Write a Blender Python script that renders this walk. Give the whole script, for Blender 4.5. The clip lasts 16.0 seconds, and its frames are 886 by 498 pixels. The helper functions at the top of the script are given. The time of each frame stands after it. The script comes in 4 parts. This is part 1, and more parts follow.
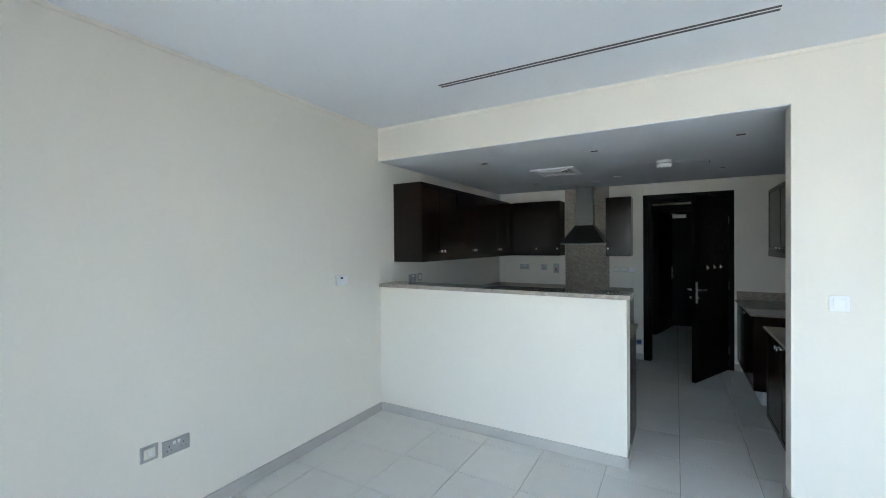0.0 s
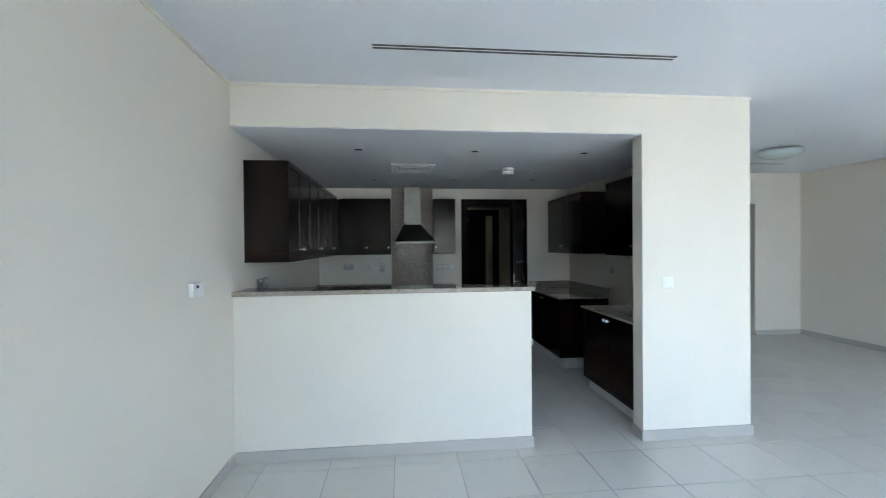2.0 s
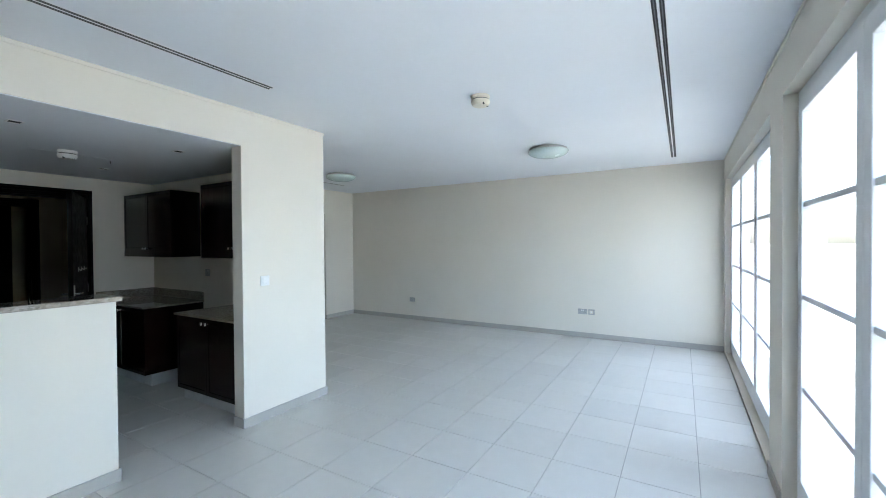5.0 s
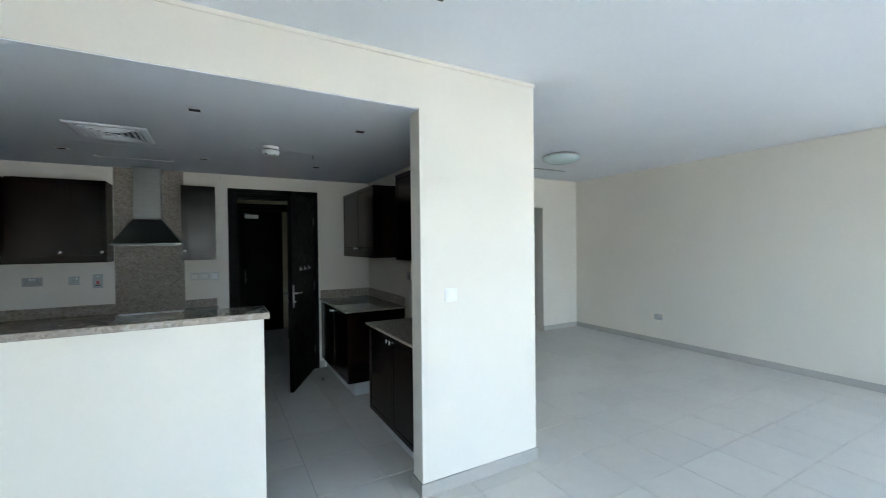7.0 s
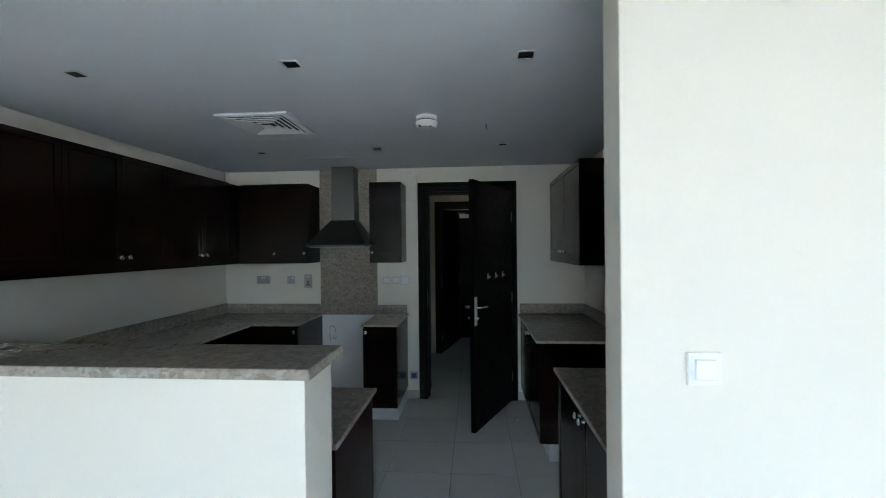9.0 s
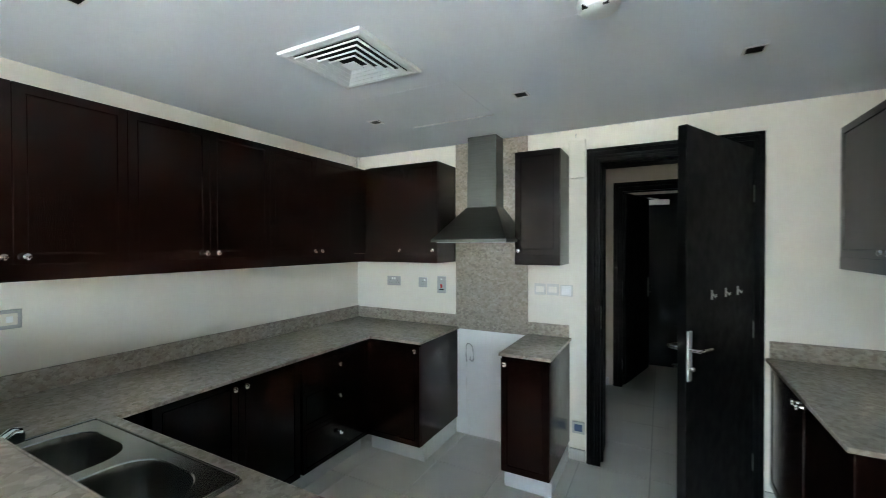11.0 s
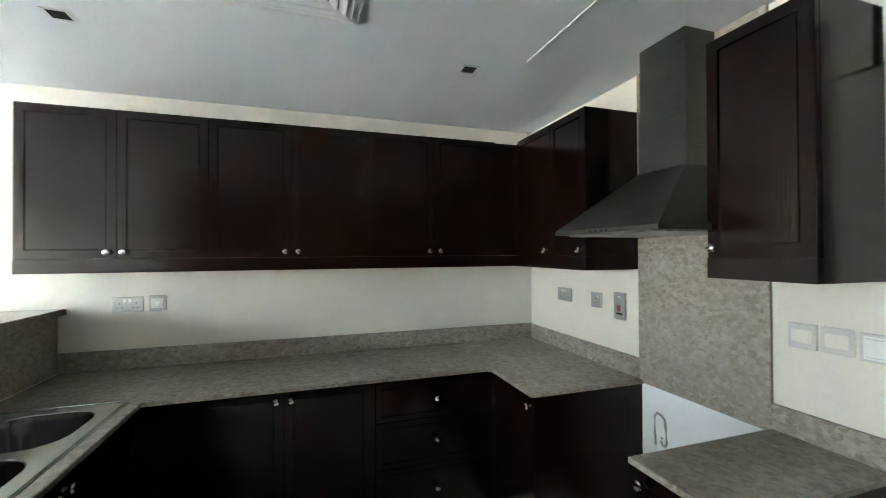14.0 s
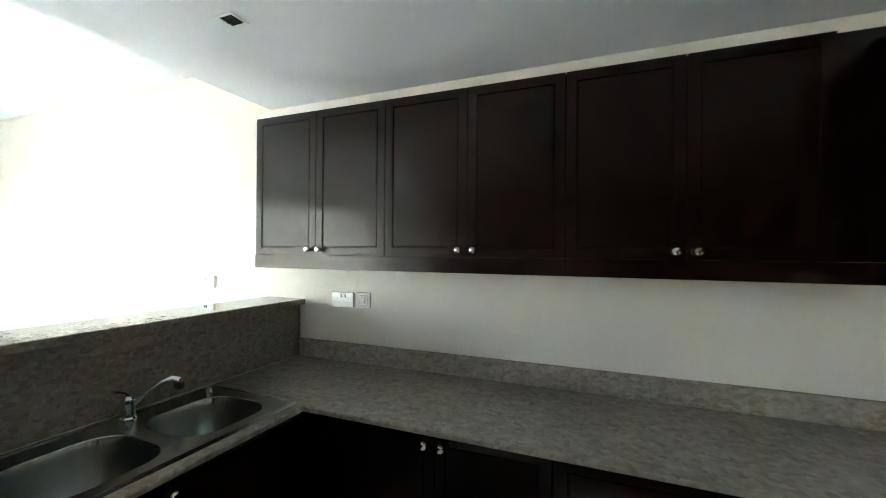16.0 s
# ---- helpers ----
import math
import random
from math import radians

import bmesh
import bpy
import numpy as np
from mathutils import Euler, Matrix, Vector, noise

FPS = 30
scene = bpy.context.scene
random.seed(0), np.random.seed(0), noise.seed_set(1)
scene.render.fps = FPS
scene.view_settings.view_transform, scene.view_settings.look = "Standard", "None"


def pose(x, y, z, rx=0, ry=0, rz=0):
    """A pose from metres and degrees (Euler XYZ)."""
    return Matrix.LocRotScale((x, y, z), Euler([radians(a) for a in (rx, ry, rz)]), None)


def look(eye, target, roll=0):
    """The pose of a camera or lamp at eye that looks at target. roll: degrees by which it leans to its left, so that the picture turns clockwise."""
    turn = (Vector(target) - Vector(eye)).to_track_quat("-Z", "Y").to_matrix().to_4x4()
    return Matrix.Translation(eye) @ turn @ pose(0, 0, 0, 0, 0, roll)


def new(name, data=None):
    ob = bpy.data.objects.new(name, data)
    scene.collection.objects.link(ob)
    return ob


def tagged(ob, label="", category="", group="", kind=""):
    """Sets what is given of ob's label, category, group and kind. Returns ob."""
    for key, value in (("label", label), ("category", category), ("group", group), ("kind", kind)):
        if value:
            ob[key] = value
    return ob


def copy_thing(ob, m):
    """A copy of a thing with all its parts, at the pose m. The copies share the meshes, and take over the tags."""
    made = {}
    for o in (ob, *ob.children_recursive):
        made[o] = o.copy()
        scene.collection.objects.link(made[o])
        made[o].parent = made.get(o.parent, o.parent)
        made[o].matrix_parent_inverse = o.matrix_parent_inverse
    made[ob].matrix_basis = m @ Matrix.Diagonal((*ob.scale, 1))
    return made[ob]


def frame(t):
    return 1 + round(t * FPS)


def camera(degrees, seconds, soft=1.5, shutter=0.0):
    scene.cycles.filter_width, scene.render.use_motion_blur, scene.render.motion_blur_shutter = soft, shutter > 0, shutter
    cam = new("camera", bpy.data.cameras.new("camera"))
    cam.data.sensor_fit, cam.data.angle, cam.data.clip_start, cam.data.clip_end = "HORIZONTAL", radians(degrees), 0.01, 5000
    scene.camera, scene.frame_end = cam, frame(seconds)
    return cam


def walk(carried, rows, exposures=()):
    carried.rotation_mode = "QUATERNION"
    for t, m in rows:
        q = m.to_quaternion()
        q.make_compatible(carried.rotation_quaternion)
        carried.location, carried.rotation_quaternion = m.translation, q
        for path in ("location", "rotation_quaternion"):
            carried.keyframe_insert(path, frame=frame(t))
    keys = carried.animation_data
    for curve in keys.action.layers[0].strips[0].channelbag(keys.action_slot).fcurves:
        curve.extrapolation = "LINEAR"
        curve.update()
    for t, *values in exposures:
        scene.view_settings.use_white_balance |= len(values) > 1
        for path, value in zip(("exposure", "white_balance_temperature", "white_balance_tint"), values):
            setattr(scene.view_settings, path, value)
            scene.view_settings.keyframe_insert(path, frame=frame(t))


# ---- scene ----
cam = camera(94.7, 16.0, soft=0.95, shutter=0.3)
PATH = [
    (0, (0.069, -0.041, 1.584), (-0.922, 1.696, 1.565), -0.5),
    (0.5, (-0.281, -0.01, 1.554), (-1.089, 1.82, 1.542), -0.4),
    (1, (-0.607, 0.015, 1.552), (-1.138, 1.943, 1.536), -0.2),
    (1.5, (-0.923, 0.018, 1.552), (-1.103, 2.009, 1.533), -0.3),
    (2, (-1.209, 0.047, 1.537), (-1.007, 2.036, 1.521), -0.5),
    (2.5, (-1.411, 0.023, 1.547), (-0.817, 1.933, 1.526), -0.3),
    (3, (-1.566, -0.063, 1.544), (-0.556, 1.663, 1.532), -0.4),
    (3.5, (-1.623, -0.162, 1.561), (-0.258, 1.3, 1.541), -0.1),
    (3.7, (-1.634, -0.189, 1.566), (-0.154, 1.156, 1.542), -0.1),
    (4.75, (-1.52, -0.18, 1.556), (0.212, 0.82, 1.531), -0.3),
    (5.8, (-1.086, 0.189, 1.546), (0.467, 1.449, 1.516), -0.6),
    (6, (-0.954, 0.316, 1.571), (0.504, 1.684, 1.539), -0.3),
    (6.5, (-0.7, 0.586, 1.563), (0.536, 2.158, 1.538), -0.5),
    (7, (-0.439, 0.798, 1.561), (0.533, 2.546, 1.537), -0.6),
    (7.5, (-0.233, 1.078, 1.573), (0.44, 2.961, 1.553), -0.5),
    (8, (-0.013, 1.345, 1.572), (0.373, 3.307, 1.554), -0.6),
    (8.5, (0.175, 1.617, 1.578), (0.288, 3.613, 1.562), -0.7),
    (9, (0.264, 1.922, 1.565), (0.111, 3.917, 1.556), -0.6),
    (9.2, (0.285, 2.042, 1.563), (0.048, 4.028, 1.556), -0.6),
    (11.3, (0.143, 3.209, 1.561), (-0.966, 4.874, 1.548), -0.4),
    (11.5, (0.142, 3.295, 1.541), (-1.085, 4.875, 1.539), -0.6),
    (12, (0.156, 3.548, 1.526), (-1.312, 4.907, 1.529), -0.7),
    (12.5, (0.187, 3.827, 1.516), (-1.406, 5.036, 1.525), -0.7),
    (13, (0.249, 4.134, 1.507), (-1.427, 5.225, 1.524), -0.7),
    (13.5, (0.257, 4.375, 1.492), (-1.527, 5.279, 1.512), -0.5),
    (14, (0.271, 4.563, 1.509), (-1.631, 5.182, 1.526), -0.3),
    (14.5, (0.253, 4.741, 1.491), (-1.732, 4.983, 1.515), -0.1),
    (15, (0.093, 4.86, 1.486), (-1.902, 4.721, 1.512), 0.1),
    (15.5, (-0.159, 4.945, 1.502), (-2.11, 4.505, 1.519), 0.2),
    (16, (-0.449, 5.026, 1.515), (-2.3, 4.267, 1.523), 0.4),
]
EXPOSURES = [(0.0, 4.7, 6450, 4), (3.0, 4.78, 6350, 4), (3.7, 4.58, 6350, 4), (5.8, 4.58, 6350, 4), (7.0, 4.82, 6450, 3), (9.2, 4.9, 6450, 3), (11.3, 6.75, 7000, 2), (12.5, 6.87, 7250, 2), (14.0, 6.77, 7250, 3), (14.8, 6.7, 7250, 2), (16.0, 6.48, 7350, 0)]
walk(cam, [(t, look(eye, target, roll)) for t, eye, target, roll in PATH], EXPOSURES)

# ---- world and light ----
world = bpy.data.worlds.new("sky")
scene.world = world
world.use_nodes = True
wn = world.node_tree
sky = wn.nodes.new("ShaderNodeTexSky")
sky.sky_type, sky.sun_disc = "NISHITA", False
sky.sun_elevation, sky.sun_rotation = radians(80), radians(0)
sky.air_density, sky.dust_density = 0.9, 4.5
wn.links.new(sky.outputs[0], wn.nodes["Background"].inputs[0])
wn.nodes["Background"].inputs[1].default_value = 0.15

sun = new("sun", bpy.data.lights.new("sun", "SUN"))
sun.data.energy, sun.data.angle, sun.data.color = 2.0, radians(0.5), (1.0, 0.97, 0.93)
sun.matrix_world = look((0, 1.76, 10), (0, 0, 0))


# ---- materials ----
def nodes_of(name):
    m = bpy.data.materials.new(name)
    m.use_nodes = True
    nt = m.node_tree
    return m, nt, nt.nodes["Principled BSDF"]


def add(nt, kind, **values):
    n = nt.nodes.new(kind)
    for key, v in values.items():
        n.inputs[key].default_value = v
    return n


def ramp(nt, src, stops):
    r = nt.nodes.new("ShaderNodeValToRGB")
    while len(r.color_ramp.elements) < len(stops):
        r.color_ramp.elements.new(0.5)
    for e, (p, c) in zip(r.color_ramp.elements, stops):
        e.position, e.color = p, (*c, 1)
    nt.links.new(src, r.inputs[0])
    return r.outputs[0]


def place(nt, scale=(1, 1, 1)):
    """World-sized coordinates, the same for all parts of the place."""
    g = nt.nodes.new("ShaderNodeNewGeometry")
    m = nt.nodes.new("ShaderNodeMapping")
    m.inputs["Scale"].default_value = scale
    nt.links.new(g.outputs["Position"], m.inputs[0])
    return m.outputs[0]


def noise_at(nt, co, scale, detail=4.0, rough=0.5):
    n = add(nt, "ShaderNodeTexNoise", Scale=scale, Detail=detail, Roughness=rough)
    nt.links.new(co, n.inputs["Vector"])
    return n.outputs["Fac"]


def bump(nt, bsdf, height, strength, distance):
    b = add(nt, "ShaderNodeBump", Strength=strength, Distance=distance)
    nt.links.new(height, b.inputs["Height"])
    nt.links.new(b.outputs[0], bsdf.inputs["Normal"])


def mul(nt, a, b):
    m = nt.nodes.new("ShaderNodeMix")
    m.data_type, m.blend_type = "RGBA", "MULTIPLY"
    m.inputs["Factor"].default_value = 1.0
    nt.links.new(a, m.inputs["A"])
    nt.links.new(b, m.inputs["B"])
    return m.outputs["Result"]


def shade(c, f):
    return tuple(v * f for v in c)


def paint(name, c, rough, spread=0.04, grain=0.025):
    """Rolled paint: broad unevenness, faint scuffs and a fine roller grain."""
    m, nt, b = nodes_of(name)
    co = place(nt)
    broad = ramp(nt, noise_at(nt, co, 1.3, 3), [(0.3, shade(c, 1 - spread)), (0.7, c)])
    fine = ramp(nt, noise_at(nt, co, 38, 4), [(0.25, (0.985, 0.985, 0.985)), (0.75, (1, 1, 1))])
    nt.links.new(mul(nt, broad, fine), b.inputs["Base Color"])
    b.inputs["Roughness"].default_value = rough
    bump(nt, b, noise_at(nt, co, 420, 2), grain, 0.0012)
    return m


def plain(name, c, rough, metal=0.0, grain=60, spread=0.08, ior=1.5):
    m, nt, b = nodes_of(name)
    co = place(nt)
    nt.links.new(ramp(nt, noise_at(nt, co, grain, 4), [(0.3, shade(c, 1 - spread)), (0.7, c)]), b.inputs["Base Color"])
    r = ramp(nt, noise_at(nt, co, grain * 0.4, 3), [(0.3, (rough * 0.85,) * 3), (0.7, (min(1, rough * 1.15),) * 3)])
    nt.links.new(r, b.inputs["Roughness"])
    b.inputs["Metallic"].default_value = metal
    b.inputs["IOR"].default_value = ior
    return m


WALL = paint("wall_paint", (0.745, 0.70, 0.61), 0.62)
CEIL = paint("ceiling_paint", (0.81, 0.835, 0.865), 0.75, 0.03)
PANEL = paint("white_board_paint", (0.87, 0.87, 0.86), 0.5, 0.03)
# hallway beige, darkened below its own tone to stand in for the hallway's shade
HALL = paint("dimmed_hall_paint", (0.46, 0.385, 0.295), 0.65)
WHITE = plain("white_plastic", (0.80, 0.80, 0.78), 0.37, grain=25, spread=0.04)
CREAM = plain("cream_plastic", (0.76, 0.73, 0.65), 0.4, grain=25, spread=0.04)
PALE = plain("pale_grey_plastic", (0.60, 0.59, 0.55), 0.4, grain=25, spread=0.05)
IVORY = plain("ivory_plastic", (0.72, 0.67, 0.57), 0.4, grain=25, spread=0.05)
ALU_WHITE = plain("white_powder_coat", (0.74, 0.76, 0.78), 0.4, grain=30, spread=0.04)
PLINTH = plain("plinth_laminate", (0.66, 0.67, 0.66), 0.35, grain=18, spread=0.08)
STEEL_PLATE = plain("satin_steel_plate", (0.46, 0.46, 0.445), 0.42, 0.85, grain=80, spread=0.08)
CHROME = plain("chrome", (0.82, 0.83, 0.84), 0.12, 1.0, grain=40, spread=0.04)
DARK = plain("dark_void", (0.012, 0.012, 0.013), 0.7, grain=20)
SLOT = plain("grey_slot_metal", (0.16, 0.165, 0.17), 0.5, 0.6, grain=30)
BLADE = plain("vent_enamel", (0.80, 0.81, 0.81), 0.42, grain=40, spread=0.06)
RED = plain("red_rocker", (0.45, 0.03, 0.03), 0.35, grain=30)
BLUE = plain("blue_socket_insert", (0.03, 0.07, 0.16), 0.4, grain=30)
RUBBER = plain("black_rubber", (0.02, 0.02, 0.02), 0.6, grain=30)
CONCRETE = plain("terrace_paving", (0.22, 0.216, 0.205), 0.85, grain=2, spread=0.25)
OPAL = plain("opal_glass", (0.55, 0.65, 0.625), 0.25, grain=10, spread=0.05)
GROUT = plain("grout", (0.36, 0.35, 0.33), 0.9, grain=90, spread=0.2)
GREY_SCREEN = plain("grey_display", (0.10, 0.11, 0.11), 0.2, grain=30)


def wood(name, c0, c1, rough, coat, ior=1.5):
    """Dark-stained veneer: long upright grain, fine pores, satin lacquer."""
    m, nt, b = nodes_of(name)
    co = place(nt, (26, 26, 2.2))
    g = noise_at(nt, co, 1.6, 6, 0.62)
    base = ramp(nt, g, [(0.32, c0), (0.62, c1), (0.8, shade(c0, 0.8))])
    broad = ramp(nt, noise_at(nt, place(nt), 2.2, 2), [(0.3, (0.75, 0.72, 0.72)), (0.7, (1, 1, 1))])
    nt.links.new(mul(nt, base, broad), b.inputs["Base Color"])
    r = ramp(nt, noise_at(nt, place(nt), 14, 4), [(0.3, (rough * 0.88,) * 3), (0.7, (rough * 1.25,) * 3)])
    nt.links.new(r, b.inputs["Roughness"])
    b.inputs["Specular IOR Level"].default_value = coat
    b.inputs["IOR"].default_value = ior
    bump(nt, b, noise_at(nt, place(nt, (120, 120, 6)), 1.5, 4), 0.18, 0.0012)
    return m


WENGE = wood("dark_stained_veneer", (0.0038, 0.0012, 0.0008), (0.011, 0.0034, 0.0023), 0.18, 0.25)
BLACKWOOD = wood("black_brown_door_veneer", (0.002, 0.0021, 0.0023), (0.0042, 0.0043, 0.0044), 0.45, 0.3, 1.2)


def granite(name, polish, tone):
    """Grey-beige granite: interlocking pale, grey and brown grains with soft, uneven outlines; a polish deepens its tone."""
    m, nt, b = nodes_of(name)
    co = place(nt, (1, 1, 1.35))
    warp = add(nt, "ShaderNodeTexNoise", Scale=42.0, Detail=3.0)
    nt.links.new(co, warp.inputs["Vector"])
    push = nt.nodes.new("ShaderNodeMixRGB")
    push.blend_type = "ADD"
    push.inputs[0].default_value = 0.028
    nt.links.new(co, push.inputs[1])
    nt.links.new(warp.outputs["Color"], push.inputs[2])

    def grains(scale, stops):
        v = add(nt, "ShaderNodeTexVoronoi", Scale=scale, Randomness=1.0)
        nt.links.new(push.outputs[0], v.inputs["Vector"])
        return ramp(nt, v.outputs["Color"], stops)
    large = grains(52.0, [(p, shade(c, tone)) for p, c in ((0.20, (0.255, 0.225, 0.188)), (0.36, (0.305, 0.271, 0.228)), (0.62, (0.335, 0.30, 0.256)), (0.85, (0.38, 0.346, 0.298)))])
    small = grains(105.0, [(0.14, (0.82, 0.80, 0.78)), (0.27, (0.98, 0.975, 0.97)), (0.9, (1.03, 1.03, 1.02))])
    cloud = ramp(nt, noise_at(nt, co, 20, 5, 0.6), [(0.32, (0.88, 0.86, 0.84)), (0.55, (1, 1, 1))])
    broad = ramp(nt, noise_at(nt, co, 4, 3), [(0.3, (0.90, 0.88, 0.86)), (0.7, (1, 1, 1))])
    nt.links.new(mul(nt, mul(nt, mul(nt, large, small), cloud), broad), b.inputs["Base Color"])
    b.inputs["Roughness"].default_value = 0.6
    b.inputs["Specular IOR Level"].default_value = 0.1
    b.inputs["Coat Weight"].default_value = polish
    b.inputs["Coat Roughness"].default_value = 0.03
    b.inputs["Coat IOR"].default_value = 1.55
    return m


GRANITE = granite("polished_granite", 1.0, 0.84)
HONED = granite("honed_granite", 0.2, 1.1)


def tile_material(name, c, rough):
    m, nt, b = nodes_of(name)
    co = place(nt)
    info = nt.nodes.new("ShaderNodeObjectInfo")
    each = ramp(nt, info.outputs["Random"], [(0.0, (0.95, 0.95, 0.95)), (1.0, (1.02, 1.02, 1.02))])
    mottle = ramp(nt, noise_at(nt, co, 9, 5, 0.6), [(0.3, shade(c, 0.955)), (0.7, c)])
    speck = ramp(nt, noise_at(nt, co, 240, 3), [(0.3, (0.94, 0.94, 0.93)), (0.6, (1, 1, 1))])
    nt.links.new(mul(nt, mul(nt, mottle, speck), each), b.inputs["Base Color"])
    r = ramp(nt, noise_at(nt, co, 5, 4), [(0.3, (rough * 0.92,) * 3), (0.7, (rough * 1.12,) * 3)])
    nt.links.new(r, b.inputs["Roughness"])
    bump(nt, b, noise_at(nt, co, 60, 3), 0.05, 0.001)
    return m


TILE = tile_material("porcelain_floor_tile", (0.68, 0.665, 0.625), 0.32)
SKIRT = tile_material("porcelain_skirting", (0.45, 0.425, 0.385), 0.4)


def steel():
    """Brushed stainless steel with faint streaks along its length."""
    m, nt, b = nodes_of("brushed_stainless_steel")
    g = noise_at(nt, place(nt, (3, 3, 160)), 2.0, 4)
    nt.links.new(ramp(nt, g, [(0.3, (0.125, 0.131, 0.123)), (0.7, (0.155, 0.161, 0.15))]), b.inputs["Base Color"])
    nt.links.new(ramp(nt, noise_at(nt, place(nt), 8, 4), [(0.3, (0.33,) * 3), (0.7, (0.41,) * 3)]), b.inputs["Roughness"])
    b.inputs["Metallic"].default_value = 1.0
    bump(nt, b, g, 0.02, 0.0005)
    return m


STEEL = steel()
SINK_STEEL = plain("satin_sink_steel", (0.33, 0.35, 0.335), 0.2, 1.0, grain=12, spread=0.14)


def glass():
    m, nt, b = nodes_of("window_glass")
    b.inputs["Base Color"].default_value = (0.97, 0.99, 0.98, 1)
    b.inputs["Roughness"].default_value, b.inputs["IOR"].default_value = 0.0, 1.45
    b.inputs["Transmission Weight"].default_value = 1.0
    return m


GLASS = glass()


# ---- builders ----
def box(bm, x0, x1, y0, y1, z0, z1, bevel=0.0):
    """An upright block between two corners, its edges rounded by bevel."""
    m = Matrix.LocRotScale(((x0 + x1) / 2, (y0 + y1) / 2, (z0 + z1) / 2), None, (abs(x1 - x0), abs(y1 - y0), abs(z1 - z0)))
    made = bmesh.ops.create_cube(bm, size=1.0, matrix=m)
    if bevel:
        edges = list({e for v in made["verts"] for e in v.link_edges})
        bmesh.ops.bevel(bm, geom=edges, offset=bevel, segments=2, profile=0.5, affect="EDGES")
    return bm


def fresh(*args, bevel=0.0):
    bm = bmesh.new()
    return box(bm, *args, bevel=bevel) if args else bm


def tube(bm, points, radius, sides=12):
    """A round bar swept along points; radius may be a list."""
    pts = [Vector(p) for p in points]
    radii = radius if isinstance(radius, (list, tuple)) else [radius] * len(pts)
    rings = []
    for i, p in enumerate(pts):
        d = (pts[min(i + 1, len(pts) - 1)] - pts[max(i - 1, 0)]).normalized()
        q = d.to_track_quat("Z", "Y")
        rings.append([bm.verts.new(p + q @ Vector((radii[i] * math.cos(a), radii[i] * math.sin(a), 0))) for a in [2 * math.pi * k / sides for k in range(sides)]])
    for a, b in zip(rings, rings[1:]):
        for k in range(sides):
            bm.faces.new((a[k], a[(k + 1) % sides], b[(k + 1) % sides], b[k]))
    bm.faces.new(rings[0][::-1])
    bm.faces.new(rings[-1])
    return bm


def turned(bm, profile, centre, axis="Z", sides=32):
    """A turned shape: profile of (radius, height) pairs about an axis through centre."""
    q = {"Z": Euler((0, 0, 0)), "-Z": Euler((math.pi, 0, 0)), "X": Euler((0, math.pi / 2, 0)), "-X": Euler((0, -math.pi / 2, 0)),
         "Y": Euler((-math.pi / 2, 0, 0)), "-Y": Euler((math.pi / 2, 0, 0))}[axis].to_matrix()
    rings = []
    for r, h in profile:
        rings.append([bm.verts.new(Vector(centre) + q @ Vector((r * math.cos(a), r * math.sin(a), h))) for a in [2 * math.pi * k / sides for k in range(sides)]])
    for a, b in zip(rings, rings[1:]):
        for k in range(sides):
            bm.faces.new((a[k], a[(k + 1) % sides], b[(k + 1) % sides], b[k]))
    bm.faces.new(rings[0][::-1])
    bm.faces.new(rings[-1])
    return bm


def sheet(us, vs, keep, lo, hi, axis="z", bevel=0.0):
    """A slab of cells between the lines us and vs, kept where keep(u, v) holds, from lo to hi along axis."""
    bm = bmesh.new()

    def at(u, v, w):
        return {"z": (u, v, w), "y": (u, w, v), "x": (w, u, v)}[axis]
    grid = {}
    cells = {(i, j) for i in range(len(us) - 1) for j in range(len(vs) - 1) if keep((us[i] + us[i + 1]) / 2, (vs[j] + vs[j + 1]) / 2)}

    def vert(i, j, w):
        if (i, j, w) not in grid:
            grid[i, j, w] = bm.verts.new(at(us[i], vs[j], w))
        return grid[i, j, w]
    for i, j in cells:
        ring = [(i, j), (i + 1, j), (i + 1, j + 1), (i, j + 1)]
        bm.faces.new([vert(*p, lo) for p in ring][::-1])
        bm.faces.new([vert(*p, hi) for p in ring])
        for (a, b), n in zip(zip(ring, ring[1:] + ring[:1]), [(i, j - 1), (i + 1, j), (i, j + 1), (i - 1, j)]):
            if n not in cells:
                bm.faces.new([vert(*a, lo), vert(*b, lo), vert(*b, hi), vert(*a, hi)])
    bmesh.ops.recalc_face_normals(bm, faces=bm.faces)
    bmesh.ops.dissolve_limit(bm, angle_limit=0.01, verts=bm.verts, edges=bm.edges)
    if bevel:
        bmesh.ops.bevel(bm, geom=[e for e in bm.edges if len(e.link_faces) == 2 and e.calc_face_angle(0) > 0.5], offset=bevel, segments=2, profile=0.5, affect="EDGES")
    return bm


def mesh_of(name, bm, material, smooth=False):
    bmesh.ops.recalc_face_normals(bm, faces=bm.faces)
    me = bpy.data.meshes.new(name)
    bm.to_mesh(me)
    bm.free()
    me.materials.append(material)
    if smooth:
        me.shade_smooth()
        me.set_sharp_from_angle(angle=radians(35))
    return me


def structure(name, bm, material, label, category):
    return tagged(new(name, mesh_of(name, bm, material)), label, category, kind="structure")


def thing(name, at, label, category, group="", kind=""):
    ob = new(name)
    ob.empty_display_size = 0.05
    ob.location = at
    return tagged(ob, label, category, group, kind)


def part(name, bm, material, parent, label="", smooth=False):
    """One mesh under a thing or part; its geometry is given in the world's metres."""
    top = parent
    while top.parent:
        top = top.parent
    bmesh.ops.translate(bm, verts=bm.verts, vec=-top.location)
    ob = new(name, mesh_of(name, bm, material, smooth))
    ob.parent = parent
    return tagged(ob, label)


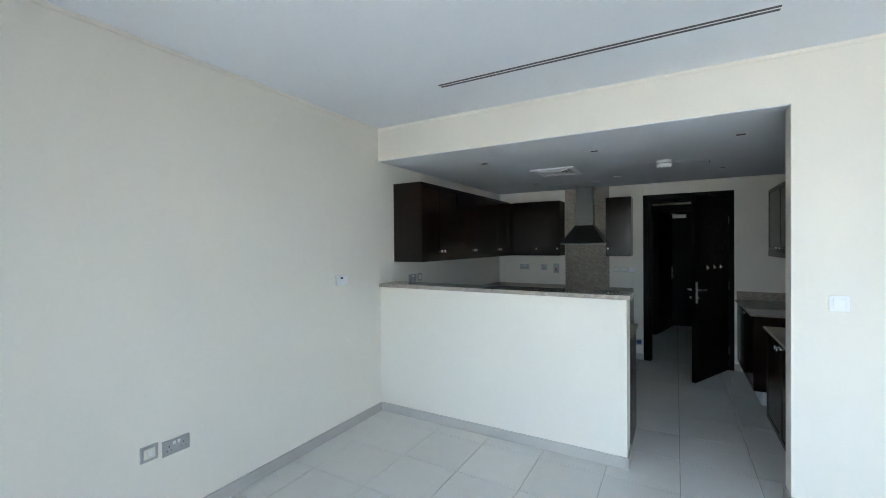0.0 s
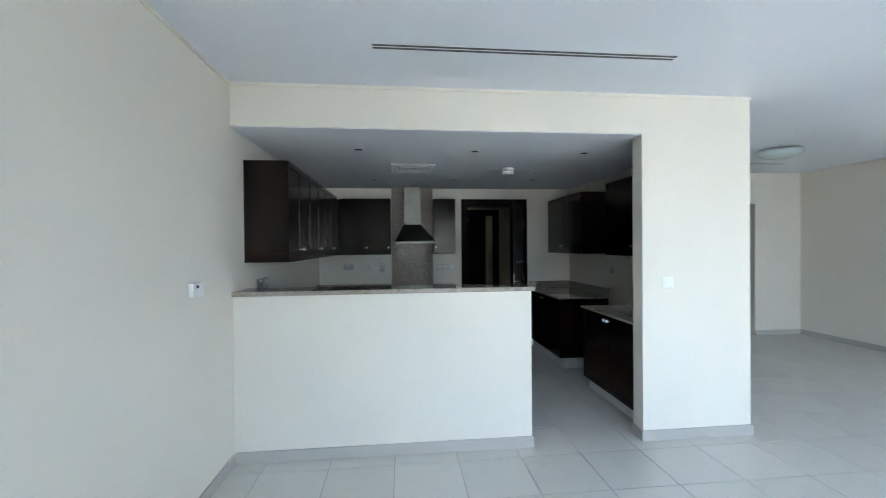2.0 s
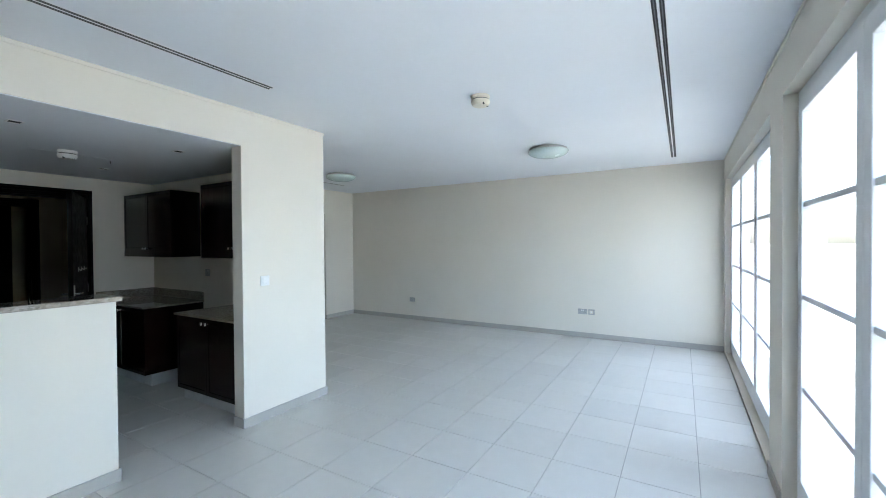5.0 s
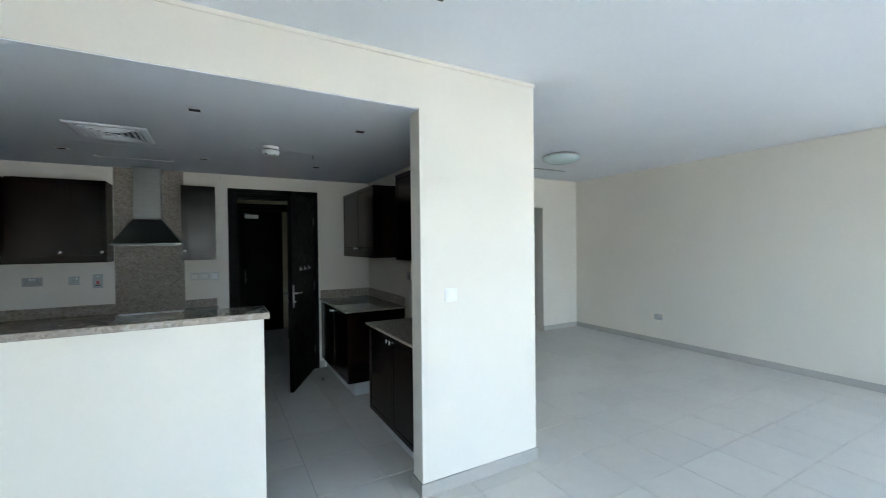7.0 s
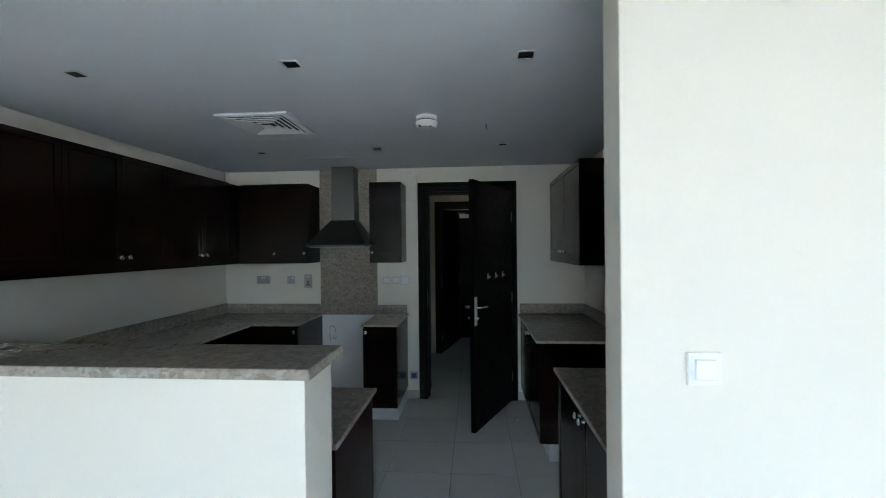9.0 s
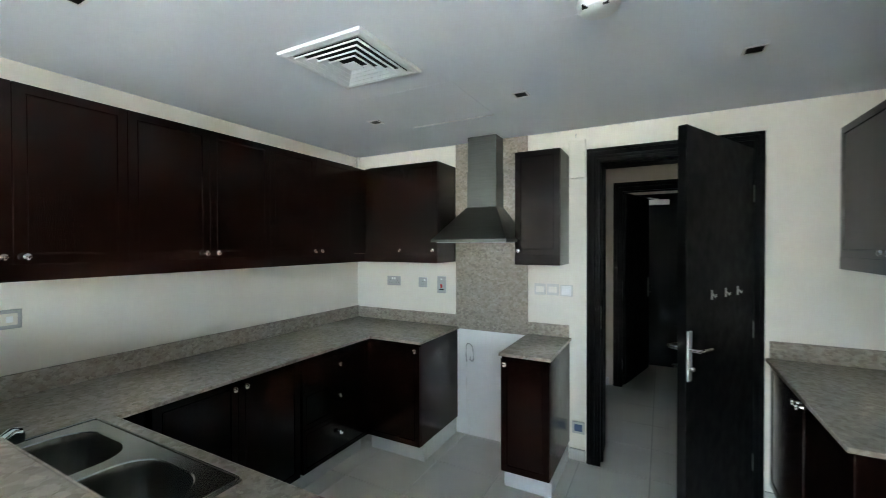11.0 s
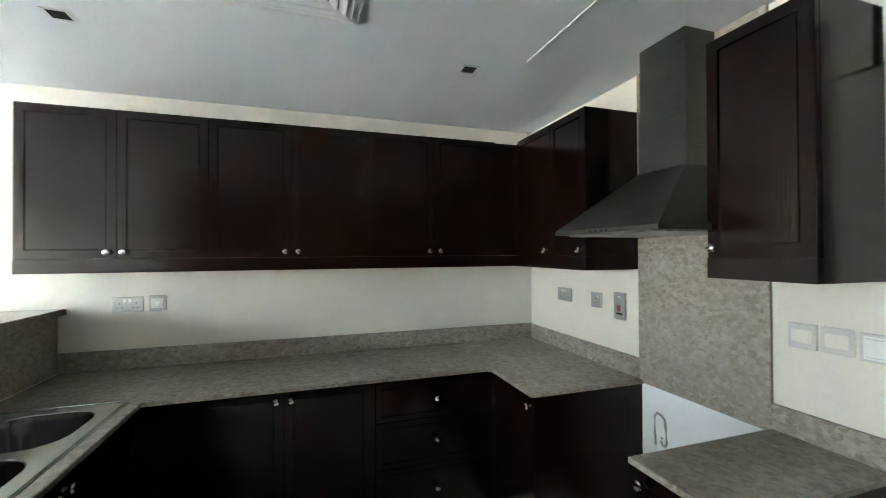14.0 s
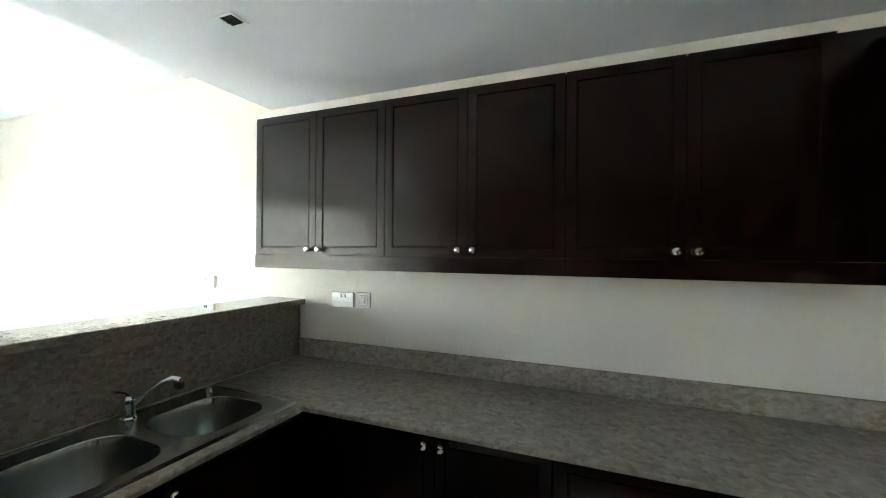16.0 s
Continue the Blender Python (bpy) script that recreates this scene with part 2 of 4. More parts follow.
# ---- the shell ----
XW, XE, YS, YN = -2.40, 5.475, -0.65, 6.28
YB, XK, YF, YK = 6.12, 1.37, 3.05, 3.185
HC, HK, HALL_N = 2.70, 2.388, 7.93
WIN_A, WIN_B, WIN_H = (2.0, 5.28), (-1.4, 1.6), 2.4
D0, D1, DH = -0.272, 0.665, 2.19

structure("floor", fresh(XW - 0.2, XE + 0.2, YS - 0.2, 9.2, -0.2, -0.005), GROUT, "grey cement bed with joints between pale floor tiles", "floor")
structure("ceiling_living", sheet([XW - 0.2, 1.57, XE + 0.2], [YS - 0.2, YF + 0.004, YN + 0.17], lambda x, y: True, HC, HC + 0.2), CEIL, "smooth white painted living room ceiling", "ceiling")
structure("ceiling_kitchen", fresh(XW, XK, YF + 0.004, YB, HK, HK + 0.15), CEIL, "lower white painted kitchen ceiling", "ceiling")
structure("ceiling_hall", fresh(-2.4, XE, 6.45, 9.2, 2.55, 2.75), CEIL, "white painted hallway ceiling", "ceiling")
structure("wall_west", fresh(XW - 0.2, XW, YS - 0.2, 6.45, -0.05, HC + 0.1), WALL, "long plain cream painted wall", "wall")
structure("wall_east", fresh(XE, XE + 0.2, YS - 0.2, 9.2, -0.05, HC + 0.1), WALL, "long plain cream painted living room wall", "wall")
xs = [XW, WIN_B[0], WIN_B[1], WIN_A[0], WIN_A[1], XE]
structure("wall_south", sheet(xs, [-0.05, 0.03, WIN_H, HC + 0.1], lambda x, z: not ((WIN_B[0] < x < WIN_B[1] or WIN_A[0] < x < WIN_A[1]) and 0.03 < z < WIN_H), YS - 0.2, YS, "y"), WALL, "cream painted wall with two glazed garden doors", "wall")
structure("wall_kitchen_front", sheet([XW, 0.655, 1.57], [-0.05, HK + 0.004, HC + 0.1], lambda x, z: x > 0.655 or z > HK, YF, YK, "y", 0.004), WALL, "cream painted pier and header round the kitchen opening", "wall")
structure("wall_kitchen_east", fresh(XK, 1.57, YK, YN, -0.05, HC + 0.1), WALL, "cream painted wall between kitchen and living room", "wall")
structure("wall_kitchen_back", sheet([XW, D0, D1, XK + 0.1], [-0.05, DH, 2.6], lambda x, z: not (D0 < x < D1 and z < DH), YB, 6.45, "y"), WALL, "cream painted kitchen back wall with a doorway", "wall")
structure("wall_north", sheet([XK + 0.1, 2.60, 4.645, XE], [-0.05, 2.185, HC + 0.1], lambda x, z: not (2.60 < x < 4.645 and z < 2.185), YN, 6.45, "y", 0.004), WALL, "cream painted living room wall with an open doorway", "wall")
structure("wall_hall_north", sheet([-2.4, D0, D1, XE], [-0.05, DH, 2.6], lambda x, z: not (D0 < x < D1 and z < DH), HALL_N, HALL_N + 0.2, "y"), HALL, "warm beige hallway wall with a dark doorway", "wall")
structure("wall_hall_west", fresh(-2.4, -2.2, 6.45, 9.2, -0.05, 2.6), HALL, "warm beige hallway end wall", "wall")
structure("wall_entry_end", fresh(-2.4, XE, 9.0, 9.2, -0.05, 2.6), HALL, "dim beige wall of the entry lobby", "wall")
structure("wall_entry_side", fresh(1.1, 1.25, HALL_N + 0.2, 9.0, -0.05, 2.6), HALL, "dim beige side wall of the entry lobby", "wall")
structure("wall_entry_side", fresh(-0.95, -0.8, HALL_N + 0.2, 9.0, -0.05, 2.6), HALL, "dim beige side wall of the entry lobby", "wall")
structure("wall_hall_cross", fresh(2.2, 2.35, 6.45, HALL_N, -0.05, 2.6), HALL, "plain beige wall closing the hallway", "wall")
structure("wall_breakfast_bar", fresh(XW, -0.23, 3.068, 3.285, -0.05, 1.188, bevel=0.003), WALL, "white-lit cream painted half wall below the breakfast bar", "wall")
structure("cooker_wall_panel", fresh(-1.352, -0.735, YB - 0.004, YB, 0.0, 0.868), PANEL, "bare white board in the empty cooker space", "wall panel")

# skirting tiles, butted end to end
for x0, x1, y0, y1 in [(XW, XW + 0.012, YS, 3.056), (XW + 0.012, -0.23, 3.056, 3.068), (-0.23, -0.218, 3.056, 3.285), (0.655, 1.57, YF - 0.012, YF), (0.643, 0.655, YF - 0.012, YK),
                       (1.57, 1.582, YF - 0.012, YN), (1.582, 2.60, YN - 0.012, YN), (4.645, XE - 0.012, YN - 0.012, YN), (XE - 0.012, XE, YS, YN),
                       (XW + 0.012, WIN_B[0], YS, YS + 0.012), (WIN_B[1], WIN_A[0], YS, YS + 0.012), (-0.435, -0.325, YB - 0.012, YB), (0.70, 0.76, YB - 0.012, YB),
                       (-2.2, -0.36, HALL_N - 0.012, HALL_N), (0.77, XE, HALL_N - 0.012, HALL_N)]:
    structure("baseboard", fresh(x0, x1, y0, y1, -0.003, 0.082, bevel=0.002), SKIRT, "pale beige tiled skirting along the wall", "baseboard")

# slim cornice bead under the living room ceiling
for x0, x1, y0, y1 in [(XW, XW + 0.007, YS, YF), (XW + 0.007, 1.57, YF - 0.007, YF), (1.57, 1.576, YF - 0.007, YN), (1.576, XE - 0.007, YN - 0.007, YN), (XE - 0.007, XE, YS, YN), (XW + 0.007, XE - 0.007, YS, YS + 0.007)]:
    structure("trim", fresh(x0, x1, y0, y1, HC - 0.026, HC, bevel=0.002), WALL, "slim cream cornice bead under the ceiling", "trim")

structure("ground", sheet([-300, 300], [-400, YS - 0.2], lambda x, y: True, -0.35, -0.06), CONCRETE, "sunlit pale paving outside the garden doors", "ground")


# ---- windows ----
def garden_door(name, x0, x1):
    """Glazed double garden door: outer frame, two leaves with glazing bars."""
    y0, y1 = YS - 0.13, YS - 0.07
    z0, z1 = 0.03, WIN_H
    w = structure(name, sheet([x0, x0 + 0.06, x1 - 0.06, x1], [z0, z0 + 0.05, z1 - 0.06, z1], lambda x, z: not (x0 + 0.06 < x < x1 - 0.06 and z0 + 0.05 < z < z1 - 0.06), y0, y1, "y", 0.004), ALU_WHITE, "white framed glazed garden door with glazing bars, closed", "window")
    n = 3
    wide = (x1 - x0 - 0.12) / n
    for k in range(n):
        a = x0 + 0.06 + k * wide
        b = a + wide
        leaf = part("window_leaf", sheet([a, a + 0.075, b - 0.075, b], [z0 + 0.05, z0 + 0.20, z1 - 0.14, z1 - 0.06], lambda x, z: not (a + 0.075 < x < b - 0.075 and z0 + 0.20 < z < z1 - 0.14), y0 + 0.008, y1 + 0.012, "y", 0.004), ALU_WHITE, w)
        for i in range(1, 4):
            zz = z0 + 0.20 + i * (z1 - z0 - 0.34) / 4
            part("glazing_bar", fresh(a + 0.075, b - 0.075, y0 + 0.012, y1 + 0.004, zz - 0.014, zz + 0.014, bevel=0.003), ALU_WHITE, leaf)
        pane = part("pane", fresh(a + 0.07, b - 0.07, y0 + 0.027, y0 + 0.033, z0 + 0.19, z1 - 0.13), GLASS, leaf)
        pane.visible_shadow = False
    part("threshold", fresh(x0, x1, YS - 0.2, YS, -0.004, 0.028, bevel=0.004), SKIRT, w)


garden_door("window_1", *WIN_A)
garden_door("window_2", *WIN_B)


# ---- dark doors ----
def door_frame(name, y0, y1, label):
    """Black-brown casing round a doorway, lining through the wall and architrave on the near side."""
    f = structure(name, sheet([-0.315, -0.222, 0.61, 0.695], [-0.004, 2.135, 2.232], lambda x, z: not (-0.222 < x < 0.61 and z < 2.135), y0 - 0.022, y0, "y", 0.004), BLACKWOOD, label, "door frame")
    part("lining", sheet([D0, -0.227, 0.615, D1], [-0.003, 2.140, DH], lambda x, z: not (-0.227 < x < 0.615 and z < 2.140), y0, y1 + 0.002, "y"), BLACKWOOD, f)
    part("door_stop", sheet([-0.227, -0.212, 0.60, 0.615], [-0.002, 2.125, 2.140], lambda x, z: not (-0.212 < x < 0.60 and z < 2.125), y0 + 0.05, y0 + 0.085, "y"), BLACKWOOD, f)
    part("architrave", sheet([-0.315, -0.232, 0.62, 0.695], [-0.004, 2.145, 2.232], lambda x, z: not (-0.232 < x < 0.62 and z < 2.145), y1 + 0.002, y1 + 0.02, "y", 0.003), BLACKWOOD, f)
    for k, (d, h) in enumerate(((0.014, 0.008), (0.045, 0.012), (0.066, 0.006))):
        w = 0.009
        part("moulding", sheet([-0.315 + d, -0.315 + d + w, 0.695 - d - w, 0.695 - d], [0.0, 2.232 - d - w, 2.232 - d], lambda x, z: not (-0.315 + d + w < x < 0.695 - d - w and z < 2.232 - d - w), y0 - 0.022 - h, y0 - 0.022, "y", 0.002), BLACKWOOD, f)
    part("strike_plate", fresh(-0.2265, -0.224, y0 + 0.012, y0 + 0.036, 0.96, 1.12, bevel=0.001), STEEL_PLATE, f, "steel strike plate")
    return f


door_frame("door_frame_kitchen", YB, 6.45, "black-brown wooden frame round the kitchen doorway")
hall_frame = door_frame("door_frame_hall", HALL_N, HALL_N + 0.2, "black-brown wooden frame across the hallway")
for z in (0.24, 1.11):
    part("hinge_plate", fresh(-0.2265, -0.2235, HALL_N + 0.0, HALL_N + 0.045, z - 0.05, z + 0.05, bevel=0.001), STEEL_PLATE, hall_frame, "pale steel hinge plate")


def door_leaf(name, m, label, hooks):
    """A flush veneered leaf in its own axes: hinge at the origin, reaching along -x, its room side at -y."""
    d = thing(name, (0, 0, 0), label, "door", kind="structure")
    w = 0.862
    leaf = part("leaf", fresh(-w, 0, -0.042, 0, 0.008, 2.13, bevel=0.003), BLACKWOOD, d)
    for side, y, s in (("-Y", -0.042, -1), ("Y", 0.0, 1)):
        e = 0.003 if s < 0 else 0.03
        plate = part("handle_plate", fresh(-w + e, -w + e + 0.042, min(y, y + s * 0.008), max(y, y + s * 0.008), 0.905, 1.145, bevel=0.003), STEEL_PLATE, d, "satin steel handle plate")
        part("lever", tube(fresh(), [(-w + 0.024, y, 1.055), (-w + 0.024, y + s * 0.045, 1.055), (-w + 0.036, y + s * 0.055, 1.055), (-w + 0.07, y + s * 0.056, 1.055), (-w + 0.145, y + s * 0.054, 1.05)], [0.011, 0.010, 0.010, 0.009, 0.008]), CHROME, plate, "chrome lever handle", True)
        part("thumb_turn", turned(fresh(), [(0.012, 0), (0.012, 0.014), (0.009, 0.02), (0.004, 0.024)], (-w + 0.024, y + s * 0.008, 0.965), side, 16), CHROME, plate, "round chrome thumb turn", True)
    for z in (0.25, 1.05, 1.86):
        part("hinge", tube(fresh(), [(0.006, -0.046, z - 0.05), (0.006, -0.046, z + 0.05)], 0.007, 10), STEEL_PLATE, d, "steel hinge knuckle", True)
    for s in hooks:
        h = part("coat_hook", fresh(-w + s - 0.008, -w + s + 0.008, -0.046, -0.042, 1.275, 1.325, bevel=0.002), STEEL_PLATE, d, "small satin steel coat hook")
        part("hook_arm", tube(fresh(), [(-w + s, -0.046, 1.305), (-w + s, -0.054, 1.298), (-w + s, -0.060, 1.288), (-w + s, -0.064, 1.294), (-w + s, -0.064, 1.304)], 0.004, 8), STEEL_PLATE, h, "", True)
    d.matrix_world = m
    return d


swing = math.degrees(math.atan2(5.335 - 6.10, 0.225 - 0.60)) - 180
door_leaf("door_1", pose(0.600, 6.115, 0, 0, 0, swing), "black-brown veneered door standing open into the kitchen", (0.28, 0.455, 0.62))
door_leaf("door_2", pose(-0.195, HALL_N + 0.06, 0, 0, 0, -104), "dark veneered door standing open across the hallway", ())
entry = thing("door_3", (0.15, 8.96, 0), "closed dark entry door with an overhead closer", "door", kind="structure")
part("leaf", fresh(-0.35, 0.65, 8.955, 8.998, 0.005, 2.20, bevel=0.003), BLACKWOOD, entry)
closer = part("door_closer", fresh(-0.02, 0.24, 8.90, 8.955, 2.06, 2.125, bevel=0.006), STEEL_PLATE, entry, "grey metal door closer")
part("closer_arm", tube(fresh(), [(0.11, 8.925, 2.13), (0.02, 8.80, 2.135), (-0.12, 8.945, 2.14)], 0.008, 8), STEEL_PLATE, closer, "", True)


# ---- kitchen joinery ----
def face(x0, x1, z0, z1, t=0.02, rail=0.052):
    """A framed door or drawer front, looking along -y with its face at y = -t, with a grooved, slightly raised middle."""
    bm = fresh(x0, x1, -t, 0, z0, z1, bevel=0.0008)
    front = min(bm.faces, key=lambda f: (f.calc_center_median().y, -f.calc_area()))
    for thick, depth in ((rail, 0.0), (0.002, -0.006), (0.005, 0.0), (0.003, 0.003)):
        bmesh.ops.inset_region(bm, faces=[front], thickness=thick, depth=depth)
    return bm


def knob_at(bm, x, z, y=-0.02):
    return turned(bm, [(0.008, 0), (0.006, 0.006), (0.006, 0.014), (0.013, 0.018), (0.0155, 0.024), (0.013, 0.030), (0.006, 0.033)], (x, y, z), "-Y", 20)


def cabinet(name, m, width, depth, z0, z1, fronts, label, group, plinth=0.0, rail=0.0, ends=""):
    """A cabinet in its own axes: face along -y at y = 0, from x = 0 to width, back at y = depth. fronts: (x0, x1, z0, z1, knob x, knob z, 'door' or 'drawer')."""
    c = thing(name, (0, 0, 0), label, "cabinet", group)
    part("body", fresh(0.0, width, 0.0, depth, z0, z1), WENGE, c)
    for x0, x1, a, b, kx, kz, kind in fronts:
        f = part(kind, face(x0 + 0.0015, x1 - 0.0015, a, b, 0.02, 0.052 if kind == "door" else 0.036), WENGE, c)
        if kx is not None:
            part("knob", knob_at(fresh(), kx, kz), CHROME, f, "round chrome knob", True)
    if rail:
        part("light_rail", fresh(0, width, -0.022, 0.0, z0 - rail, z0 - 0.0004, bevel=0.0008), WENGE, c)
        if "r" in ends:
            part("light_rail", fresh(width - 0.02, width, 0.0, depth, z0 - rail, z0 - 0.0004, bevel=0.0008), WENGE, c)
        if "l" in ends:
            part("light_rail", fresh(0, 0.02, 0.0, depth, z0 - rail, z0 - 0.0004, bevel=0.0008), WENGE, c)
    if plinth:
        part("plinth", fresh(0.002, width - 0.002, 0.045, 0.062, 0.001, plinth, bevel=0.002), PLINTH, c, "pale grey plinth board")
        for s in "lr":
            if s in ends:
                x = 0.012 if s == "l" else width - 0.012
                part("plinth", fresh(x - 0.008, x + 0.008, 0.062, depth - 0.02, 0.001, plinth, bevel=0.002), PLINTH, c, "pale grey plinth board")
    c.matrix_world = m
    return c


ZU0, ZU1, RAIL = 1.488, 2.202, 0.068
UP = "dark-stained wooden wall cabinet with grooved doors and chrome knobs"
wall_group, base_group = "kitchen wall cabinets", "kitchen base cabinets"


def pair(w, z0=ZU0, z1=ZU1, kz=1.518):
    return [(0, w / 2, z0, z1, w / 2 - 0.033, kz, "door"), (w / 2, w, z0, z1, w / 2 + 0.033, kz, "door")]


# west run, faces towards +x: local x runs along -y... placed by a quarter turn
def west(y_end, x=-2.09):
    return pose(x, y_end, 0, 0, 0, 90)


cabinet("wall_cabinet", west(3.290), 0.782, 0.31, ZU0, ZU1, pair(0.782), UP, wall_group, rail=RAIL, ends="l")
cabinet("wall_cabinet", west(4.072), 0.794, 0.31, ZU0, ZU1, pair(0.794), UP, wall_group, rail=RAIL)
cabinet("wall_cabinet", west(4.866), 0.806, 0.31, ZU0, ZU1, pair(0.806), UP, wall_group, rail=RAIL)
cabinet("corner_wall_cabinet", west(5.672), 0.446, 0.31, ZU0, ZU1, [], "dark-stained wooden corner filler of the wall cabinets", wall_group, rail=RAIL)
cabinet("wall_cabinet", pose(-2.068, 5.825, 0), 0.71, 0.295, ZU0, ZU1, [(0.05, 0.408, ZU0, ZU1, 0.376, 1.518, "door"), (0.408, 0.71, ZU0, ZU1, 0.676, 1.518, "door")], UP, wall_group, rail=RAIL, ends="r")
cabinet("wall_cabinet", pose(-0.752, 5.845, 0), 0.312, 0.275, ZU0, ZU1, [(0, 0.312, ZU0, ZU1, 0.03, 1.518, "door")], "narrow dark-stained wooden wall cabinet beside the cooker hood", wall_group, rail=RAIL, ends="lr")


def east(y_far, x=1.05):
    return pose(x, y_far, 0, 0, 0, -90)


cabinet("wall_cabinet", east(6.118), 1.15, 0.318, ZU0, ZU1, pair(1.15), UP, wall_group, rail=RAIL, ends="r")
cabinet("wall_cabinet", east(4.34), 1.12, 0.318, ZU0, ZU1, pair(1.12), UP, wall_group, rail=RAIL, ends="l")

ZB0, ZB1 = 0.13, 0.861
LOW = "dark-stained wooden base cabinet with chrome knobs on a pale plinth"
cabinet("base_cabinet", west(4.03, -1.82), 0.826, 0.57, ZB0, ZB1, pair(0.826, ZB0, ZB1 - 0.004, 0.816), LOW, base_group, plinth=0.128)
cabinet("drawer_cabinet", west(4.856, -1.82), 0.65, 0.57, ZB0, ZB1, [(0.02, 0.65, 0.645, 0.842, 0.338, 0.747, "drawer"), (0.02, 0.65, 0.405, 0.641, 0.338, 0.535, "drawer"), (0.02, 0.65, ZB0, 0.401, 0.338, 0.28, "drawer")], "dark-stained wooden unit of three drawers with chrome knobs", base_group, plinth=0.128)
corner_unit = cabinet("base_cabinet", pose(-1.82, 5.53, 0), 0.478, 0.585, ZB0, ZB1, [(0.021, 0.478, ZB0, 0.842, 0.448, 0.812, "door")], LOW, base_group, plinth=0.128, ends="r")
part("corner_post", fresh(-1.824, -1.7978, 5.5025, 5.5295, ZB0, 0.842), WENGE, corner_unit)
cabinet("base_cabinet", pose(-0.742, 5.53, 0), 0.308, 0.585, ZB0, ZB1, [(0, 0.308, ZB0, 0.842, 0.032, 0.812, "door")], "narrow dark-stained wooden base cabinet beside the cooker space", base_group, plinth=0.128, ends="lr")
sink_m = pose(-0.25, 3.845, 0, 0, 0, 180)
cabinet("sink_cabinet", sink_m, 1.57, 0.525, ZB0, 0.68, [(0.56, 0.95, ZB0, 0.842, 0.915, 0.812, "door"), (0.95, 1.34, ZB0, 0.842, 0.985, 0.812, "door"), (0.02, 0.56, ZB0, 0.842, 0.53, 0.812, "door"), (1.34, 1.53, ZB0, 0.842, None, 0, "door")], "dark-stained wooden sink cabinet below the breakfast bar", base_group, plinth=0.128, ends="l")
cabinet("corner_base_cabinet", west(3.335, -1.832), 0.693, 0.555, ZB0, ZB1, [], "dark-stained wooden corner filler of the base cabinets", base_group, plinth=0.128)
cabinet("sink_end_panel", pose(-0.2315, 3.847, 0, 0, 0, 180), 0.018, 0.525, 0.002, ZB1, [], "dark-stained wooden end panel beside the sink cabinet", base_group)
cabinet("base_cabinet", east(6.118, 0.745), 1.20, 0.62, ZB0, ZB1, pair(1.20, ZB0, ZB1 - 0.004, 0.812), LOW, base_group, plinth=0.128, ends="r")
cabinet("base_cabinet", east(4.25, 0.745), 1.03, 0.62, ZB0, ZB1, pair(1.03, ZB0, ZB1 - 0.004, 0.812), LOW, base_group, plinth=0.128, ends="l")

# ---- granite ----
SX, SY = (-1.765, -0.935), (3.365, 3.805)


def in_top(x, y):
    if SX[0] < x < SX[1] and SY[0] < y < SY[1]:
        return False
    return x < -1.765 or y < 3.88 or (y > 5.495 and x < -1.33)


def worktop(name, bm, label, edges=(), z0=0.862, z1=0.882):
    """A polished slab with duller sawn faces along its open edges, each (x0, x1, y0, y1)."""
    low, high = Vector((1e3, 1e3, 1e3)), Vector((-1e3, -1e3, -1e3))
    for v in bm.verts:
        low, high = Vector(map(min, low, v.co)), Vector(map(max, high, v.co))
    w = thing(name, ((low.x + high.x) / 2, (low.y + high.y) / 2, low.z), label, "worktop")
    part("slab", bm, GRANITE, w)
    for x0, x1, y0, y1 in edges:
        part("front_edge", fresh(x0, x1, y0, y1, z0 + 0.001, z1 - 0.0015, bevel=0.0008), HONED, w, "duller sawn granite edge")
    return w


worktop("worktop", sheet([XW + 0.001, SX[0], -1.33, SX[1], -0.222], [3.302, SY[0], SY[1], 3.88, 5.495, YB - 0.001], in_top, 0.862, 0.882, "z", 0.003), "polished speckled grey-brown granite worktop on the cabinets",
        [(-1.765, -1.762, 3.883, 5.492), (-1.765, -0.222, 3.88, 3.883), (-1.762, -1.33, 5.492, 5.495), (-1.33, -1.327, 5.492, YB - 0.001), (-0.222, -0.219, 3.302, 3.883)])
worktop("worktop", fresh(-0.745, -0.425, 5.49, YB - 0.001, 0.862, 0.882, bevel=0.003), "short polished granite worktop beside the cooker space",
        [(-0.745, -0.425, 5.487, 5.49), (-0.748, -0.745, 5.487, YB - 0.001), (-0.425, -0.422, 5.487, YB - 0.001)])
worktop("worktop", fresh(0.705, XK - 0.001, 4.905, YB - 0.001, 0.862, 0.882, bevel=0.003), "polished granite worktop beside the open door",
        [(0.702, 0.705, 4.902, YB - 0.001), (0.705, XK - 0.001, 4.902, 4.905)])
worktop("worktop", fresh(0.705, XK - 0.001, YK + 0.002, 4.255, 0.862, 0.882, bevel=0.003), "polished granite worktop behind the pier",
        [(0.702, 0.705, YK + 0.002, 4.258), (0.705, XK - 0.001, 4.255, 4.258)])
worktop("breakfast_bar_top", fresh(XW + 0.001, -0.208, 3.046, 3.335, 1.189, 1.222, bevel=0.004), "polished granite breakfast bar top on the half wall",
        [(XW + 0.001, -0.208, 3.043, 3.046), (XW + 0.001, -0.208, 3.335, 3.338), (-0.208, -0.205, 3.043, 3.338)], 1.189, 1.222)


def granite_strip(name, b, label):
    ob = tagged(new(name, mesh_of(name, fresh(*b, bevel=0.002), HONED)), label, "splashback")
    return ob


